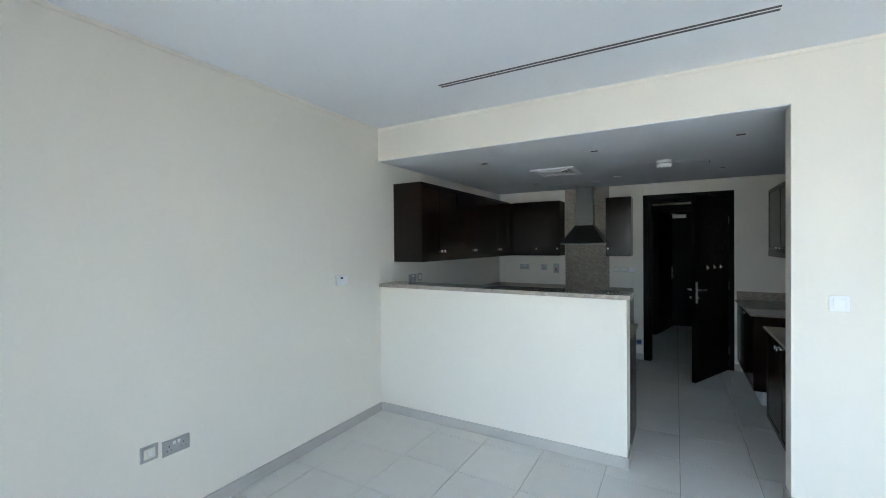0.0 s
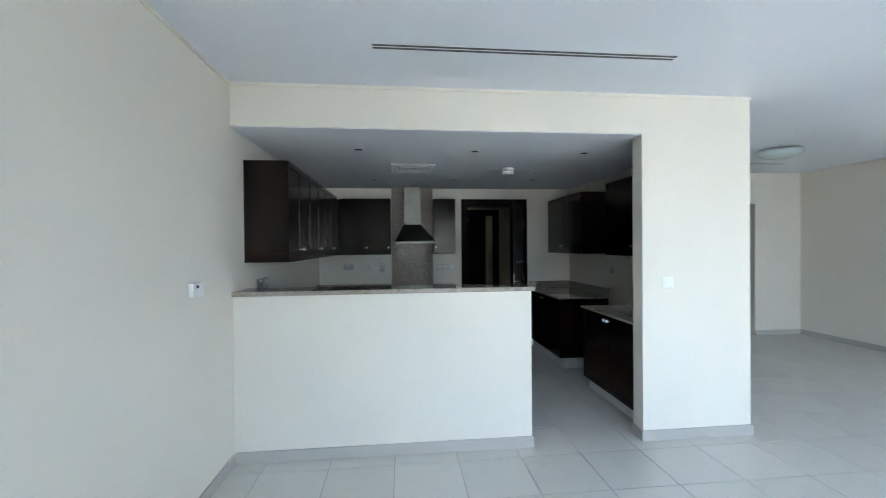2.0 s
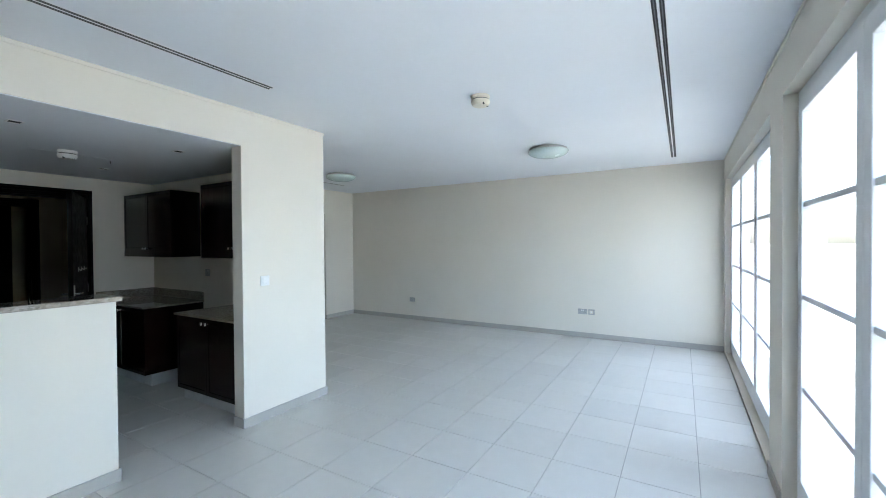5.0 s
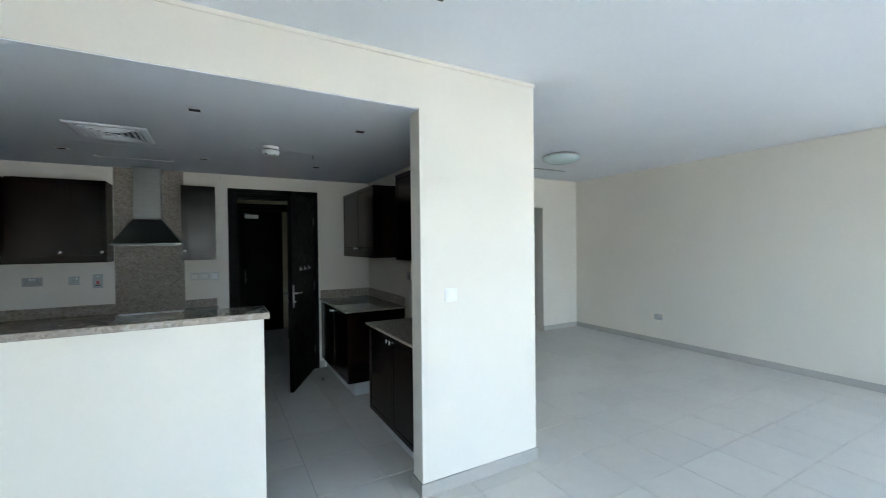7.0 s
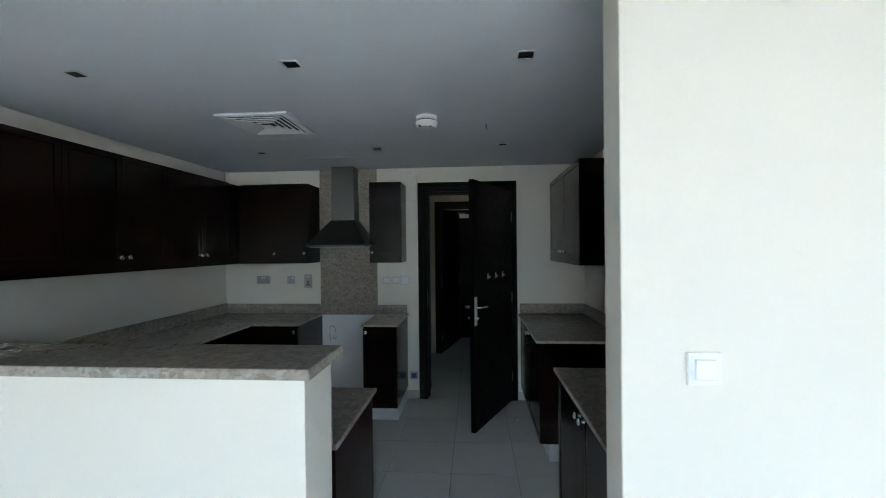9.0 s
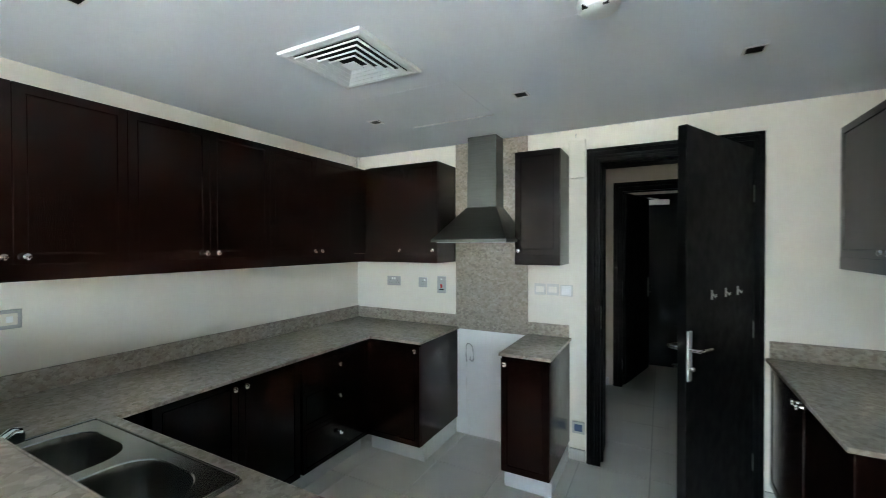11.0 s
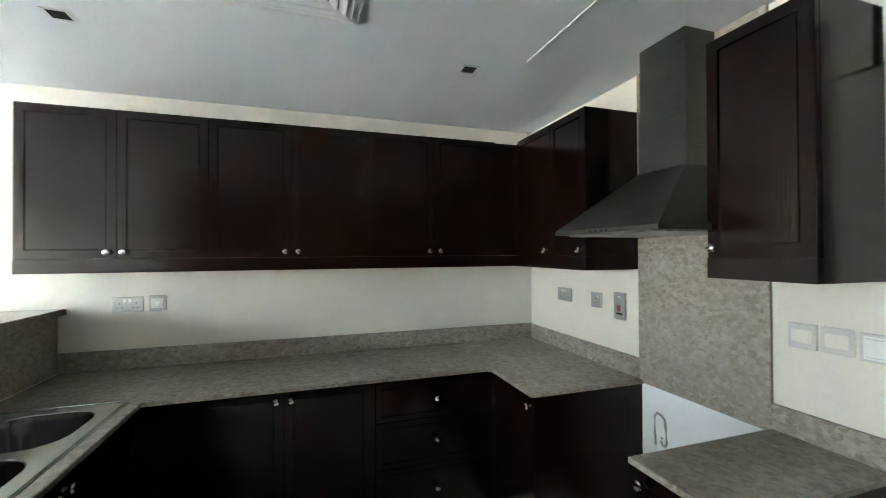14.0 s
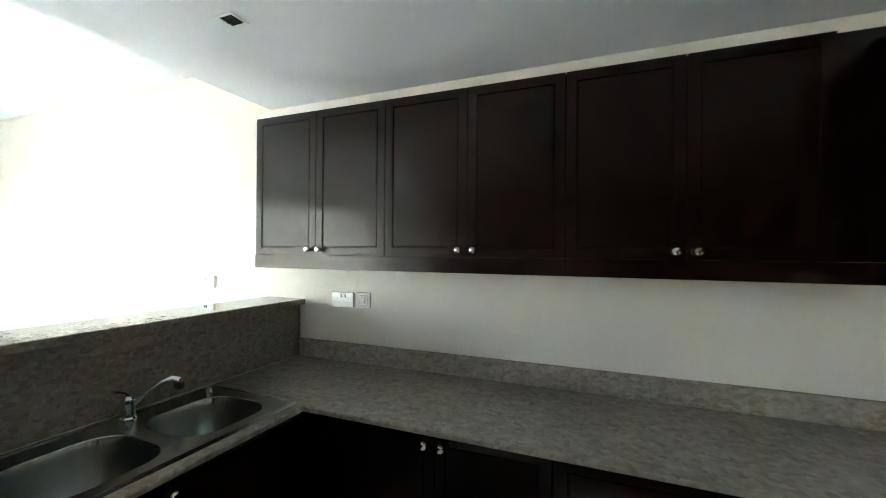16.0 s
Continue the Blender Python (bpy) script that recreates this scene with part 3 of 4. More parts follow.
granite_strip("bar_cladding", (XW + 0.001, -0.232, 3.286, 3.301, 0.883, 1.188), "granite cladding behind the sink")
granite_strip("granite_upstand", (XW + 0.001, XW + 0.016, 3.303, YB - 0.001, 0.883, 0.988), "low granite upstand along the wall")
granite_strip("granite_upstand", (XW + 0.017, -1.353, YB - 0.016, YB - 0.001, 0.883, 0.982), "low granite upstand along the back wall")
granite_strip("granite_upstand", (-0.742, -0.437, YB - 0.016, YB - 0.001, 0.883, 0.972), "short low granite upstand")
granite_strip("granite_upstand", (0.72, XK - 0.017, YB - 0.016, YB - 0.001, 0.883, 0.985), "low granite upstand beside the door")
granite_strip("granite_upstand", (XK - 0.016, XK - 0.001, 4.905, YB - 0.001, 0.883, 0.985), "low granite upstand along the side wall")
granite_strip("granite_splashback", (-1.352, -0.744, YB - 0.014, YB - 0.001, 0.868, HK), "tall granite splashback behind the cooker hood")


# ---- cooker hood ----
def cooker_hood():
    h = thing("cooker_hood", (-1.05, 5.9, 1.58), "stainless steel chimney cooker hood on the granite splashback", "cooker hood")
    yb = YB - 0.015
    bm = bmesh.new()
    levels = [(1.580, -1.300, -0.735, 5.60), (1.596, -1.300, -0.735, 5.60), (1.600, -1.296, -0.739, 5.605), (1.842, -1.178, -0.928, 5.935), (1.848, -1.176, -0.930, 5.938)]
    rings = [[bm.verts.new(p) for p in ((a, y, z), (b, y, z), (b, yb, z), (a, yb, z))] for z, a, b, y in levels]
    for a, b in zip(rings, rings[1:]):
        for k in range(4):
            bm.faces.new((a[k], a[(k + 1) % 4], b[(k + 1) % 4], b[k]))
    bm.faces.new(rings[-1])
    bm.faces.new(rings[0][::-1])
    canopy = part("canopy", bm, STEEL, h)
    part("chimney", fresh(-1.172, -0.934, 5.945, yb, 1.845, 2.12, bevel=0.0015), STEEL, h)
    part("upper_chimney", fresh(-1.168, -0.938, 5.949, yb, 2.12, HK - 0.001, bevel=0.0015), STEEL, h)
    for k in range(2):
        f = part("grease_filter", fresh(-1.285 + k * 0.27, -1.03 + k * 0.27, 5.66, 6.05, 1.574, 1.580, bevel=0.002), STEEL_PLATE, canopy, "grey mesh grease filter")
    for k in range(4):
        part("button", turned(fresh(), [(0.004, 0), (0.004, 0.003), (0.003, 0.004)], (-1.06 + k * 0.03, 5.60, 1.588), "-Y", 12), RUBBER, canopy, "small dark button", True)


cooker_hood()


# ---- sink and tap ----
def rounded(x0, x1, y0, y1, r, z, n=6):
    pts = []
    for cx, cy, a0 in ((x1 - r, y1 - r, 0), (x0 + r, y1 - r, 90), (x0 + r, y0 + r, 180), (x1 - r, y0 + r, 270)):
        for k in range(n + 1):
            a = radians(a0 + 90 * k / n)
            pts.append((cx + r * math.cos(a), cy + r * math.sin(a), z))
    return pts


def kitchen_sink():
    s = thing("kitchen_sink", (-1.35, 3.58, 0.882), "double-bowl stainless steel sink set into the granite worktop", "sink")
    bowls = [(-1.722, -1.372, 3.445, 3.778), (-1.322, -0.972, 3.445, 3.778)]
    bm = bmesh.new()
    edges = []

    def loop(pts):
        vs = [bm.verts.new(p) for p in pts]
        edges.extend(bm.edges.new((vs[k], vs[(k + 1) % len(vs)])) for k in range(len(vs)))
        return vs
    outer = loop(rounded(-1.79, -0.912, 3.343, 3.832, 0.02, 0.889, 4))
    for b in bowls:
        loop(rounded(*b, 0.11, 0.889))
    bmesh.ops.triangle_fill(bm, use_beauty=True, edges=edges)
    skirt = [bm.verts.new((v.co.x + (0.004 if v.co.x > -1.35 else -0.004), v.co.y + (0.004 if v.co.y > 3.58 else -0.004), 0.882)) for v in outer]
    for k in range(len(outer)):
        j = (k + 1) % len(outer)
        bm.faces.new((outer[k], outer[j], skirt[j], skirt[k]))
    rim = part("rim", bm, SINK_STEEL, s)
    lip = [rounded(-1.784, -0.918, 3.349, 3.826, 0.018, 0.8895, 4)]
    for pts in lip:
        part("raised_edge", tube(fresh(), pts + pts[:1], 0.003, 6), SINK_STEEL, rim, "", True)
    for x0, x1, y0, y1 in bowls:
        bm = bmesh.new()
        rings = []
        for d, z, r in ((0.0, 0.889, 0.11), (0.004, 0.886, 0.107), (0.010, 0.86, 0.103), (0.020, 0.75, 0.095), (0.034, 0.728, 0.085), (0.06, 0.719, 0.07), (0.12, 0.715, 0.04)):
            rings.append([bm.verts.new(p) for p in rounded(x0 + d, x1 - d, y0 + d, y1 - d, r, z)])
        for a, b in zip(rings, rings[1:]):
            for k in range(len(a)):
                bm.faces.new((a[k], a[(k + 1) % len(a)], b[(k + 1) % len(a)], b[k]))
        bm.faces.new(rings[-1])
        bowl = part("bowl", bm, SINK_STEEL, s, "", True)
        part("drain", turned(fresh(), [(0.042, 0), (0.042, 0.004), (0.034, 0.005), (0.030, 0.001), (0.01, 0.001)], ((x0 + x1) / 2, (y0 + y1) / 2, 0.715), "Z", 24), CHROME, bowl, "round chrome drain", True)


kitchen_sink()


def sink_tap():
    t = thing("kitchen_tap", (-1.40, 3.395, 0.889), "chrome single-lever kitchen tap behind the sink bowls", "tap")
    part("base", turned(fresh(), [(0.028, 0), (0.028, 0.006), (0.023, 0.012), (0.022, 0.055), (0.024, 0.06), (0.022, 0.075), (0.012, 0.084)], (-1.40, 3.395, 0.889), "Z", 24), CHROME, t, "", True)
    part("spout", tube(fresh(), [(-1.405, 3.40, 0.935), (-1.42, 3.42, 0.96), (-1.445, 3.455, 0.995), (-1.465, 3.482, 1.018), (-1.485, 3.51, 1.026), (-1.498, 3.528, 1.018)], [0.012, 0.011, 0.010, 0.011, 0.014, 0.015]), CHROME, t, "slim upward chrome spout", True)
    part("nozzle", turned(fresh(), [(0.017, 0), (0.018, 0.012), (0.016, 0.026), (0.010, 0.028)], (-1.497, 3.526, 1.016), "-Z", 20), RUBBER, t, "dark spray nozzle", True)
    part("lever", tube(fresh(), [(-1.40, 3.395, 0.968), (-1.385, 3.39, 0.985), (-1.35, 3.385, 1.0)], [0.009, 0.007, 0.006], 10), CHROME, t, "chrome lever", True)


sink_tap()
plug = thing("sink_plug_knob", (-1.715, 3.405, 0.889), "small round chrome waste control on the sink rim", "sink fitting")
part("knob", turned(fresh(), [(0.016, 0), (0.016, 0.008), (0.012, 0.014), (0.012, 0.022), (0.006, 0.025)], (-1.715, 3.405, 0.889), "Z", 20), CHROME, plug, "", True)


# ---- sockets and switches ----
def wall_plate(name, m, w, h, mat, label, category, kind):
    """A plate in its own axes: centre at the origin on the wall, face towards -y."""
    p = thing(name, (0, 0, 0), label, category, "sockets and switches")
    plate = part("plate", fresh(-w / 2, w / 2, -0.009, 0, -h / 2, h / 2, bevel=0.003), mat, p)
    if kind == "double":
        for s in (-1, 1):
            part("rocker", fresh(s * 0.012 - 0.007, s * 0.012 + 0.007, -0.013, -0.009, 0.012, 0.03, bevel=0.001), WHITE, p, "white socket rocker")
            for dx, dz, ww, hh in ((0, 0.006, 0.004, 0.008), (-0.011, -0.016, 0.007, 0.004), (0.011, -0.016, 0.007, 0.004)):
                part("pin_hole", fresh(s * 0.038 + dx - ww / 2, s * 0.038 + dx + ww / 2, -0.0098, -0.009, dz - hh / 2, dz + hh / 2), DARK, p)
    elif kind == "single":
        part("rocker", fresh(0.014, 0.026, -0.013, -0.009, 0.012, 0.03, bevel=0.001), WHITE, p, "white socket rocker")
        for dx, dz, ww, hh in ((0, 0.006, 0.004, 0.008), (-0.011, -0.016, 0.007, 0.004), (0.011, -0.016, 0.007, 0.004)):
            part("pin_hole", fresh(dx - ww / 2, dx + ww / 2, -0.0098, -0.009, dz - hh / 2, dz + hh / 2), DARK, p)
    elif kind == "spur":
        part("insert", fresh(-0.028, 0.028, -0.012, -0.009, -0.026, 0.026, bevel=0.002), IVORY, p, "ivory centre insert")
        part("rocker", fresh(-0.01, 0.012, -0.015, -0.012, -0.014, 0.014, bevel=0.002), WHITE, p, "white rocker")
    elif kind == "cooker":
        r = part("rocker", fresh(-0.010, 0.010, -0.015, -0.009, -0.028, 0.004, bevel=0.002), RED, p, "red cooker isolator rocker")
        part("neon", fresh(-0.008, 0.008, -0.011, -0.009, 0.042, 0.052, bevel=0.001), WHITE, p, "pale indicator window")
        part("label_bar", fresh(-0.022, 0.022, -0.0098, -0.009, -0.046, -0.036), DARK, p)
    elif kind == "rocker":
        bm = fresh(-0.026, 0.026, -0.014, -0.009, -0.026, 0.026, bevel=0.002)
        for v in bm.verts:
            if v.co.y < -0.012:
                v.co.y -= 0.05 * (v.co.z + 0.02)
        part("rocker", bm, WHITE, p, "wide white rocker")
        part("surround", sheet([-0.034, -0.0275, 0.0275, 0.034], [-0.034, -0.0275, 0.0275, 0.034], lambda x, z: not (abs(x) < 0.0275 and abs(z) < 0.0275), -0.0115, -0.009, "y", 0.001), WHITE, p)
    elif kind == "blank":
        part("insert", fresh(-0.03, 0.03, -0.012, -0.009, -0.022, 0.022, bevel=0.002), CREAM, p)
    elif kind == "data":
        part("insert", fresh(-0.028, 0.028, -0.0125, -0.009, -0.025, 0.025, bevel=0.002), BLUE, p, "dark blue socket insert")
    p.matrix_world = m
    return p


back = lambda x, z: pose(x, YB, z)
wside = lambda y, z: pose(XW, y, z, 0, 0, 90)
eside = lambda x, y, z: pose(x, y, z, 0, 0, -90)
wall_plate("double_socket", back(-1.98, 1.238), 0.146, 0.084, STEEL_PLATE, "satin steel double socket on the kitchen wall", "socket", "double")
wall_plate("single_socket", back(-1.675, 1.235), 0.086, 0.086, STEEL_PLATE, "satin steel single socket on the kitchen wall", "socket", "single")
wall_plate("cooker_switch", back(-1.49, 1.222), 0.084, 0.142, STEEL_PLATE, "tall steel cooker switch with a red rocker", "switch", "cooker")
wall_plate("light_switch", back(-0.65, 1.226), 0.084, 0.084, PALE, "white light switch beside the cooker splashback", "switch", "blank")
wall_plate("light_switch", back(-0.555, 1.227), 0.088, 0.084, PALE, "white light switch beside the cooker splashback", "switch", "blank")
wall_plate("light_switch", back(-0.457, 1.224), 0.088, 0.084, PALE, "white rocker switch beside the cooker splashback", "switch", "rocker")
wall_plate("floor_level_socket", back(-0.372, 0.238), 0.086, 0.086, STEEL_PLATE, "low grey wall socket with a blue insert", "socket", "data")
wall_plate("double_socket", wside(3.612, 1.232), 0.146, 0.084, STEEL_PLATE, "satin steel double socket above the worktop", "socket", "double")
wall_plate("fused_spur", wside(3.752, 1.235), 0.086, 0.086, STEEL_PLATE, "steel fused spur with an ivory centre", "switch", "spur")
wall_plate("double_socket", wside(1.205, 0.465), 0.146, 0.086, STEEL_PLATE, "satin steel double socket low on the wall", "socket", "double")
wall_plate("fused_spur", wside(1.068, 0.478), 0.086, 0.086, STEEL_PLATE, "steel outlet plate with an ivory centre low on the wall", "socket", "spur")
wall_plate("single_socket", eside(XE, 4.66, 0.408), 0.126, 0.086, STEEL_PLATE, "steel outlet low on the far wall", "socket", "single")
wall_plate("double_socket", eside(XE, 1.27, 0.425), 0.146, 0.086, STEEL_PLATE, "steel double socket low on the far wall", "socket", "double")
wall_plate("outlet_plate", eside(XE, 1.13, 0.425), 0.10, 0.086, STEEL_PLATE, "steel outlet with an ivory centre low on the far wall", "socket", "spur")
wall_plate("single_socket", eside(XK, 4.82, 1.225), 0.086, 0.086, STEEL_PLATE, "steel single socket above the appliance gap", "socket", "single")
wall_plate("light_switch", pose(0.865, YF, 1.237), 0.088, 0.088, WHITE, "white rocker light switch on the pier", "switch", "rocker")

thermo = thing("thermostat", (XW, 2.53, 1.295), "white wall thermostat with a small dark display", "thermostat")
part("case", fresh(XW, XW + 0.024, 2.467, 2.593, 1.255, 1.335, bevel=0.004), WHITE, thermo)
part("display", fresh(XW + 0.024, XW + 0.0248, 2.505, 2.535, 1.305, 1.322), GREY_SCREEN, thermo, "dark display")

trunk = thing("junction_cover", (-0.375, YB, 2.17), "white boxed cover on the wall beside the door frame", "cover box")
part("cover", fresh(-0.430, -0.322, YB - 0.03, YB, 2.035, 2.305, bevel=0.004), WALL, trunk)
part("hook", tube(fresh(), [(-0.39, YB, 2.352), (-0.39, YB - 0.012, 2.352), (-0.39, YB - 0.016, 2.34), (-0.39, YB - 0.014, 2.325)], 0.003, 8), STEEL_PLATE, trunk, "small wire hook", True)

loop = thing("cable_loop", (-1.22, YB - 0.004, 0.68), "coiled pale cable hanging on the bare cooker wall", "cable")
yc = YB - 0.012
part("cable", tube(fresh(), [(-1.255, yc, 0.60), (-1.26, yc, 0.66), (-1.258, yc, 0.735), (-1.245, yc, 0.752), (-1.225, yc, 0.748), (-1.205, yc, 0.735), (-1.198, yc, 0.70), (-1.192, yc, 0.63), (-1.20, yc, 0.612), (-1.215, yc, 0.612), (-1.225, yc, 0.625), (-1.22, yc, 0.645)], 0.005, 8), STEEL_PLATE, loop, "", True)
part("cable_tail", tube(fresh(), [(-1.255, yc, 0.61), (-1.257, yc, 0.42), (-1.25, yc, 0.22), (-1.235, yc, 0.08), (-1.23, yc, 0.004)], 0.0035, 8), WHITE, loop, "", True)

stop = thing("door_stop_knob", (0.62, 5.60, 0.0), "small round metal door stop on the tiled floor", "door stop")
part("stop", turned(fresh(), [(0.02, 0), (0.02, 0.01), (0.014, 0.016), (0.014, 0.03), (0.008, 0.034)], (0.62, 5.60, 0), "Z", 16), STEEL_PLATE, stop, "", True)


# ---- ceiling fittings ----
def downlight(x, y):
    d = thing("recessed_downlight", (x, y, HK), "small square recessed downlight, unlit, with a white rim", "downlight", "kitchen downlights")
    s = 0.042
    part("rim", sheet([x - s, x - s + 0.011, x + s - 0.011, x + s], [y - s, y - s + 0.011, y + s - 0.011, y + s], lambda a, b: not (abs(a - x) < s - 0.011 and abs(b - y) < s - 0.011), HK - 0.004, HK, "z", 0.001), WHITE, d)
    part("recess", fresh(x - s + 0.011, x + s - 0.011, y - s + 0.011, y + s - 0.011, HK - 0.0015, HK + 0.01), DARK, d, "black recess")
    return d


first = downlight(-1.576, 3.69)
for x, y in ((-0.541, 3.69), (0.492, 3.70), (-1.545, 5.29), (-0.531, 5.265), (0.500, 5.235)):
    copy_thing(first, pose(x, y, HK))


def smoke_detector(x, y, z, k, label, mat):
    """k: size against a small detector 11 cm wide."""
    d = thing("smoke_detector", (x, y, z), label, "smoke detector", "smoke detectors")

    def round_part(name, profile, m, note="", smooth=True):
        part(name, turned(fresh(), [(r * k, h * k) for r, h in profile], (x, y, z), "-Z"), m, d, note, smooth)
    round_part("base", [(0.053, 0), (0.054, 0.014), (0.050, 0.020)], mat)
    round_part("neck", [(0.047, 0.020), (0.047, 0.027)], SLOT, "grey vent ring", False)
    round_part("head", [(0.054, 0.027), (0.055, 0.034), (0.052, 0.046), (0.044, 0.056), (0.022, 0.060), (0.004, 0.060)], mat)
    for s in range(2):
        part("vent_slot", fresh(x + (-0.036 + s * 0.05) * k, x + (-0.022 + s * 0.05) * k, y - 0.037 * k, y - 0.030 * k, z - 0.0585 * k, z - 0.048 * k), DARK, d)


smoke_detector(-0.028, 4.485, HK, 1.25, "round white smoke detector on the kitchen ceiling", WHITE)
smoke_detector(1.455, 1.21, HC, 1.35, "round ivory smoke detector on the living room ceiling", IVORY)


def ceiling_lamp(x, y):
    d = thing("ceiling_lamp", (x, y, HC), "shallow opal glass bowl ceiling lamp, unlit", "ceiling lamp", "living room ceiling lamps")
    part("base", turned(fresh(), [(0.205, 0), (0.226, 0.010), (0.233, 0.030), (0.226, 0.034)], (x, y, HC), "-Z", 40), STEEL_PLATE, d, "satin metal base ring", True)
    prof = [(0.228, 0.032), (0.236, 0.033), (0.240, 0.037), (0.236, 0.045)]
    prof += [(0.236 * math.cos(a), 0.045 + 0.070 * math.sin(a)) for a in [radians(v) for v in (12, 24, 36, 48, 60, 72, 84)]]
    part("bowl", turned(fresh(), prof, (x, y, HC), "-Z", 48), OPAL, d, "frosted pale green-white glass bowl", True)


for x, y in ((-0.53, 1.22), (3.48, 1.26), (3.49, 4.69)):
    ceiling_lamp(x, y)


def slot_diffuser(x0, x1, y, label):
    """Linear ceiling diffuser: an aluminium frame with two dark slots and a blade between them."""
    d = thing("slot_diffuser", ((x0 + x1) / 2, y, HC), label, "air vent", "ceiling slot diffusers")
    w = 0.037
    ys = [y - w, y - w + 0.008, y - 0.006, y + 0.006, y + w - 0.008, y + w]
    part("frame", sheet([x0, x0 + 0.008, x1 - 0.008, x1], ys, lambda a, b: not (x0 + 0.008 < a < x1 - 0.008 and (ys[1] < b < ys[2] or ys[3] < b < ys[4])), HC - 0.0025, HC, "z", 0.001), BLADE, d)
    for a, b in ((ys[1], ys[2]), (ys[3], ys[4])):
        part("slot", fresh(x0 + 0.008, x1 - 0.008, a, b, HC - 0.0015, HC + 0.004), DARK, d, "dark air slot")
        part("deflector", fresh(x0 + 0.01, x1 - 0.01, (a + b) / 2 - 0.0025, (a + b) / 2 + 0.0025, HC - 0.0022, HC - 0.0015), SLOT, d)


slot_diffuser(-1.375, 0.515, 2.452, "long white linear slot diffuser in front of the kitchen")
slot_diffuser(0.35, 4.90, -0.045, "long linear slot diffuser above the garden doors")
slot_diffuser(2.60, 4.44, 5.545, "linear slot diffuser near the far doorway")


def square_diffuser(x0, x1, y0, y1):
    cx, cy, z = (x0 + x1) / 2, (y0 + y1) / 2, HK
    d = thing("ceiling_diffuser", (cx, cy, z), "square white four-way louvred air diffuser on the kitchen ceiling", "air vent")
    h = (x1 - x0) / 2
    part("backing", fresh(cx - h + 0.03, cx + h - 0.03, cy - h + 0.03, cy + h - 0.03, z - 0.003, z + 0.004), DARK, d, "dark duct behind the louvres")

    def ring(profile, thick):
        """A square frame swept from a profile of (half width, height)."""
        bm = bmesh.new()
        outline = profile + [(r, zz + thick) for r, zz in profile[::-1]]
        loops = [[bm.verts.new((cx + sx * r, cy + sy * r, zz)) for sx, sy in ((-1, -1), (1, -1), (1, 1), (-1, 1))] for r, zz in outline]
        for p, q in zip(loops, loops[1:] + loops[:1]):
            for k in range(4):
                bm.faces.new((p[k], p[(k + 1) % 4], q[(k + 1) % 4], q[k]))
        return bm
    part("frame", ring([(h, z - 0.004), (h - 0.004, z - 0.012), (h - 0.03, z - 0.016), (h - 0.047, z - 0.010)], 0.003), BLADE, d)
    for k in range(4):
        a = h - 0.049 - k * 0.0345
        part("louvre", ring([(a, z - 0.016), (a - 0.001, z - 0.019), (a - 0.006, z - 0.0195), (a - 0.029, z - 0.0045)], 0.0014), BLADE, d)
    bm = fresh(cx - 0.036, cx + 0.036, cy - 0.036, cy + 0.036, z - 0.022, z - 0.018, bevel=0.001)
    part("centre", bm, BLADE, d)


square_diffuser(-1.305, -0.85, 4.285, 4.74)


def hatch(x0, x1, y0, y1, proud, bead):
    d = thing("access_hatch", ((x0 + x1) / 2, (y0 + y1) / 2, HK), "flush white ceiling access hatch with a thin edge bead", "access hatch")
    part("panel", fresh(x0, x1, y0, y1, HK - proud, HK, bevel=proud * 0.4), CEIL, d)
    if bead:
        part("edge_bead", fresh(x0, x1, y1 + 0.002, y1 + 0.006, HK - 0.006, HK), WHITE, d)


hatch(-1.385, -0.785, 4.915, 5.512, 0.0012, True)
hatch(-0.24, 0.36, 4.60, 5.18, 0.001, False)

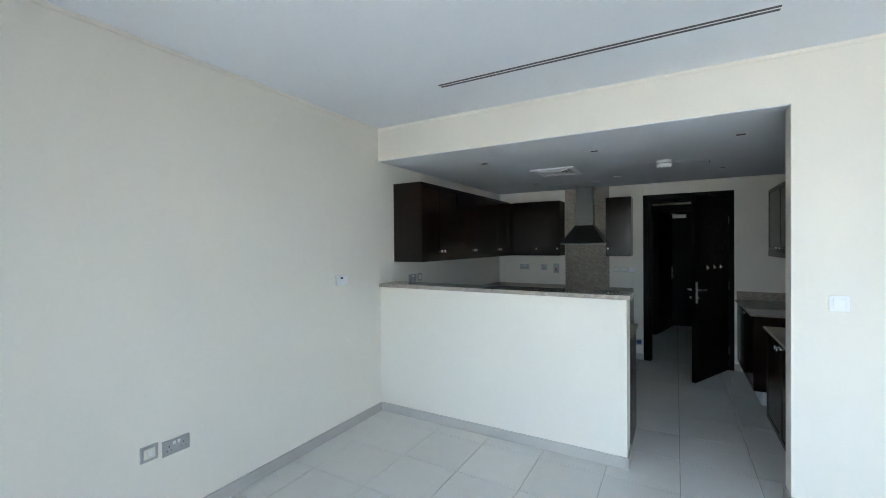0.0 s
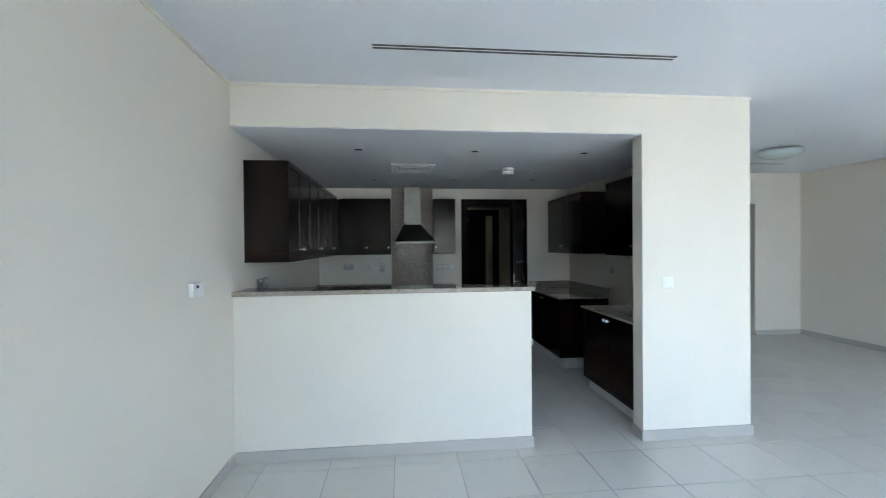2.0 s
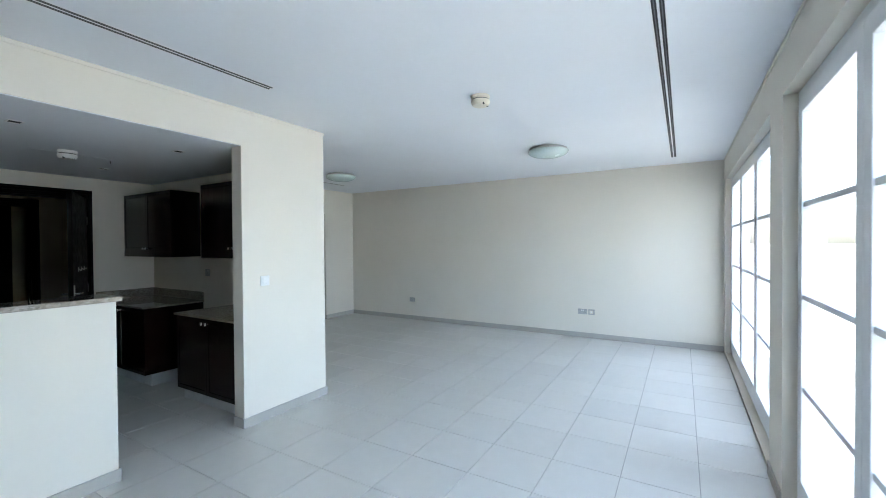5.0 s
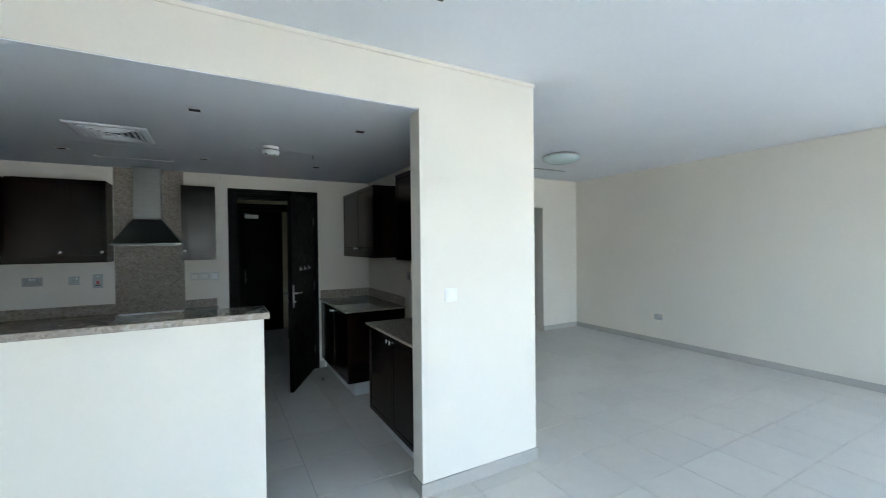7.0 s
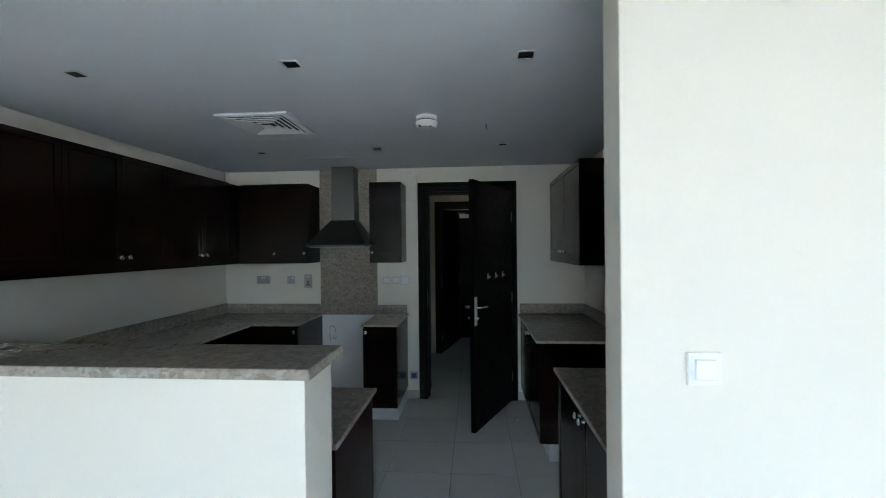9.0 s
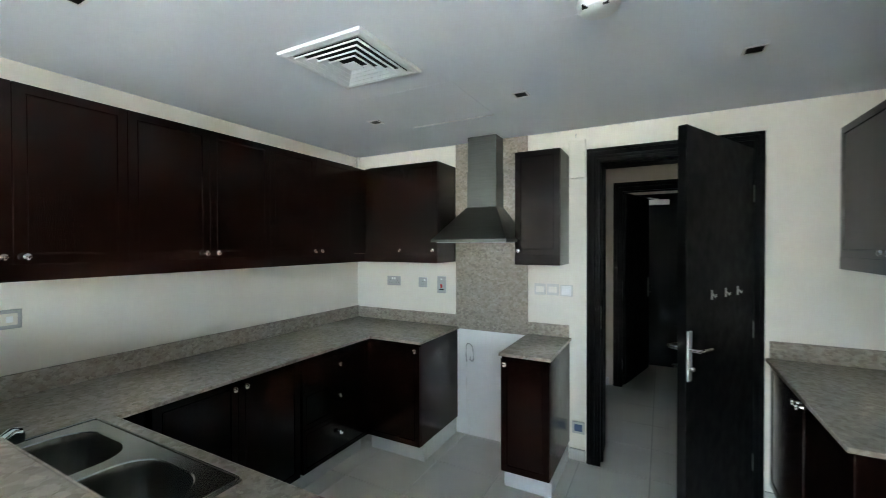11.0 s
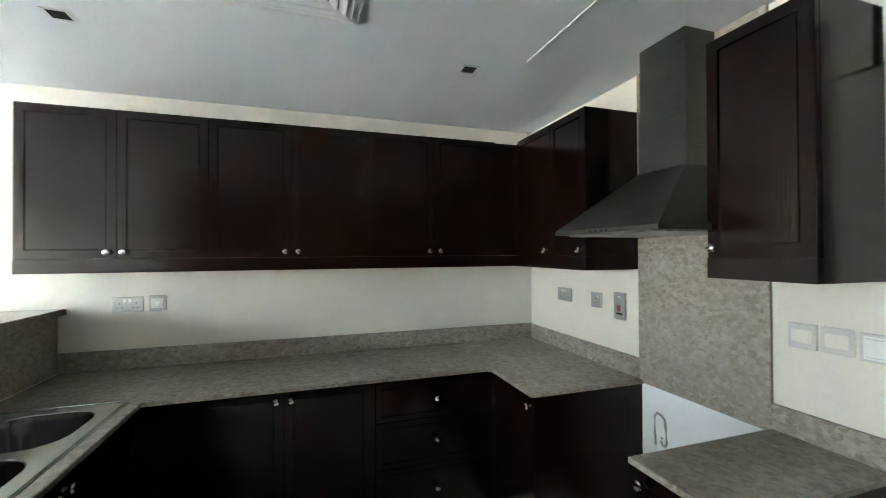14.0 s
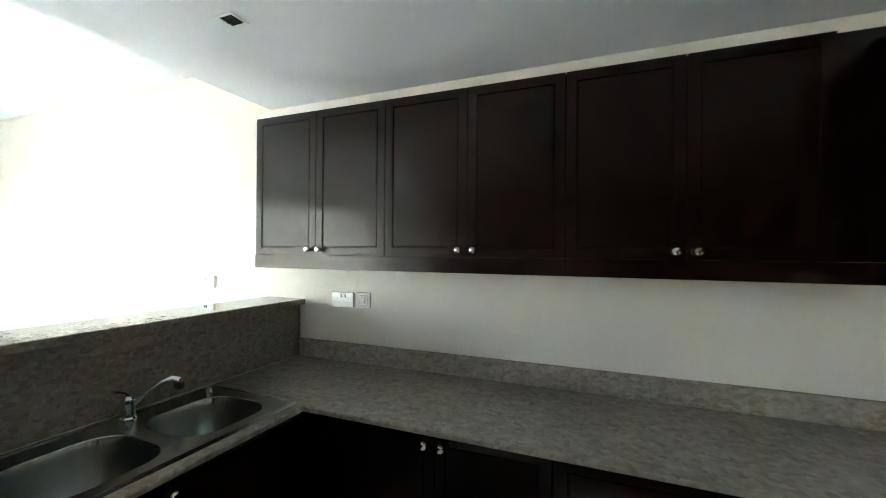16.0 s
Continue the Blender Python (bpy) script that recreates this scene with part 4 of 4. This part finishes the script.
wire = thing("ceiling_wire", (0.35, 4.67, HK), "short dark wire end hanging from the kitchen ceiling", "wire")
part("wire", tube(fresh(), [(0.35, 4.67, HK), (0.351, 4.668, HK - 0.015), (0.354, 4.665, HK - 0.034)], 0.003, 6), RUBBER, wire, "", True)
sensor = thing("pipe_stub", (-2.385, 6.105, 2.30), "small capped pipe stub in the ceiling corner", "pipe")
part("pipe", tube(fresh(), [(-2.375, 6.095, 2.215), (-2.375, 6.095, HK)], 0.014, 12), CREAM, sensor, "", True)

# ---- floor tiles ----
TX, TY, PX, PY = 0.09, 2.47, 0.4535, 0.4525


def tile_bm(x0, x1, y0, y1):
    bm = bmesh.new()
    b = 0.0007
    low = [bm.verts.new(p) for p in ((x0, y0, -0.006), (x1, y0, -0.006), (x1, y1, -0.006), (x0, y1, -0.006))]
    mid = [bm.verts.new(p) for p in ((x0, y0, -b), (x1, y0, -b), (x1, y1, -b), (x0, y1, -b))]
    top = [bm.verts.new(p) for p in ((x0 + b, y0 + b, 0), (x1 - b, y0 + b, 0), (x1 - b, y1 - b, 0), (x0 + b, y1 - b, 0))]
    for p, q in ((low, mid), (mid, top)):
        for k in range(4):
            bm.faces.new((p[k], p[(k + 1) % 4], q[(k + 1) % 4], q[k]))
    bm.faces.new(top)
    return bm


tiles = tagged(new("floor_tiles"), "pale grey porcelain floor tiles in a square grid", "floor tiles", kind="structure")
gap = 0.0022
whole = mesh_of("tile", tile_bm(gap, PX - gap, gap, PY - gap), TILE)
rest = bmesh.new()
for i in range(-7, 13):
    for j in range(-8, 15):
        x0, y0 = TX + i * PX, TY + j * PY
        a, b, c, d = max(x0 + gap, XW), min(x0 + PX - gap, XE), max(y0 + gap, YS), min(y0 + PY - gap, 8.99)
        if b - a < 0.01 or d - c < 0.01:
            continue
        if y0 + PY > YN:
            part_bm = tile_bm(a, b, c, d)
            me = bpy.data.meshes.new("strip")
            part_bm.to_mesh(me)
            part_bm.free()
            rest.from_mesh(me)
            bpy.data.meshes.remove(me)
            continue
        if b - a > PX - 0.01 and d - c > PY - 0.01:
            ob = new("tile", whole)
            ob.location = (x0, y0, 0)
        else:
            ob = new("tile", mesh_of("cut_tile", tile_bm(a, b, c, d), TILE))
        ob.parent = tiles
far = new("hall_tiles", mesh_of("hall_tiles", rest, TILE))
far.parent = tiles
tagged(far, kind="stuff")
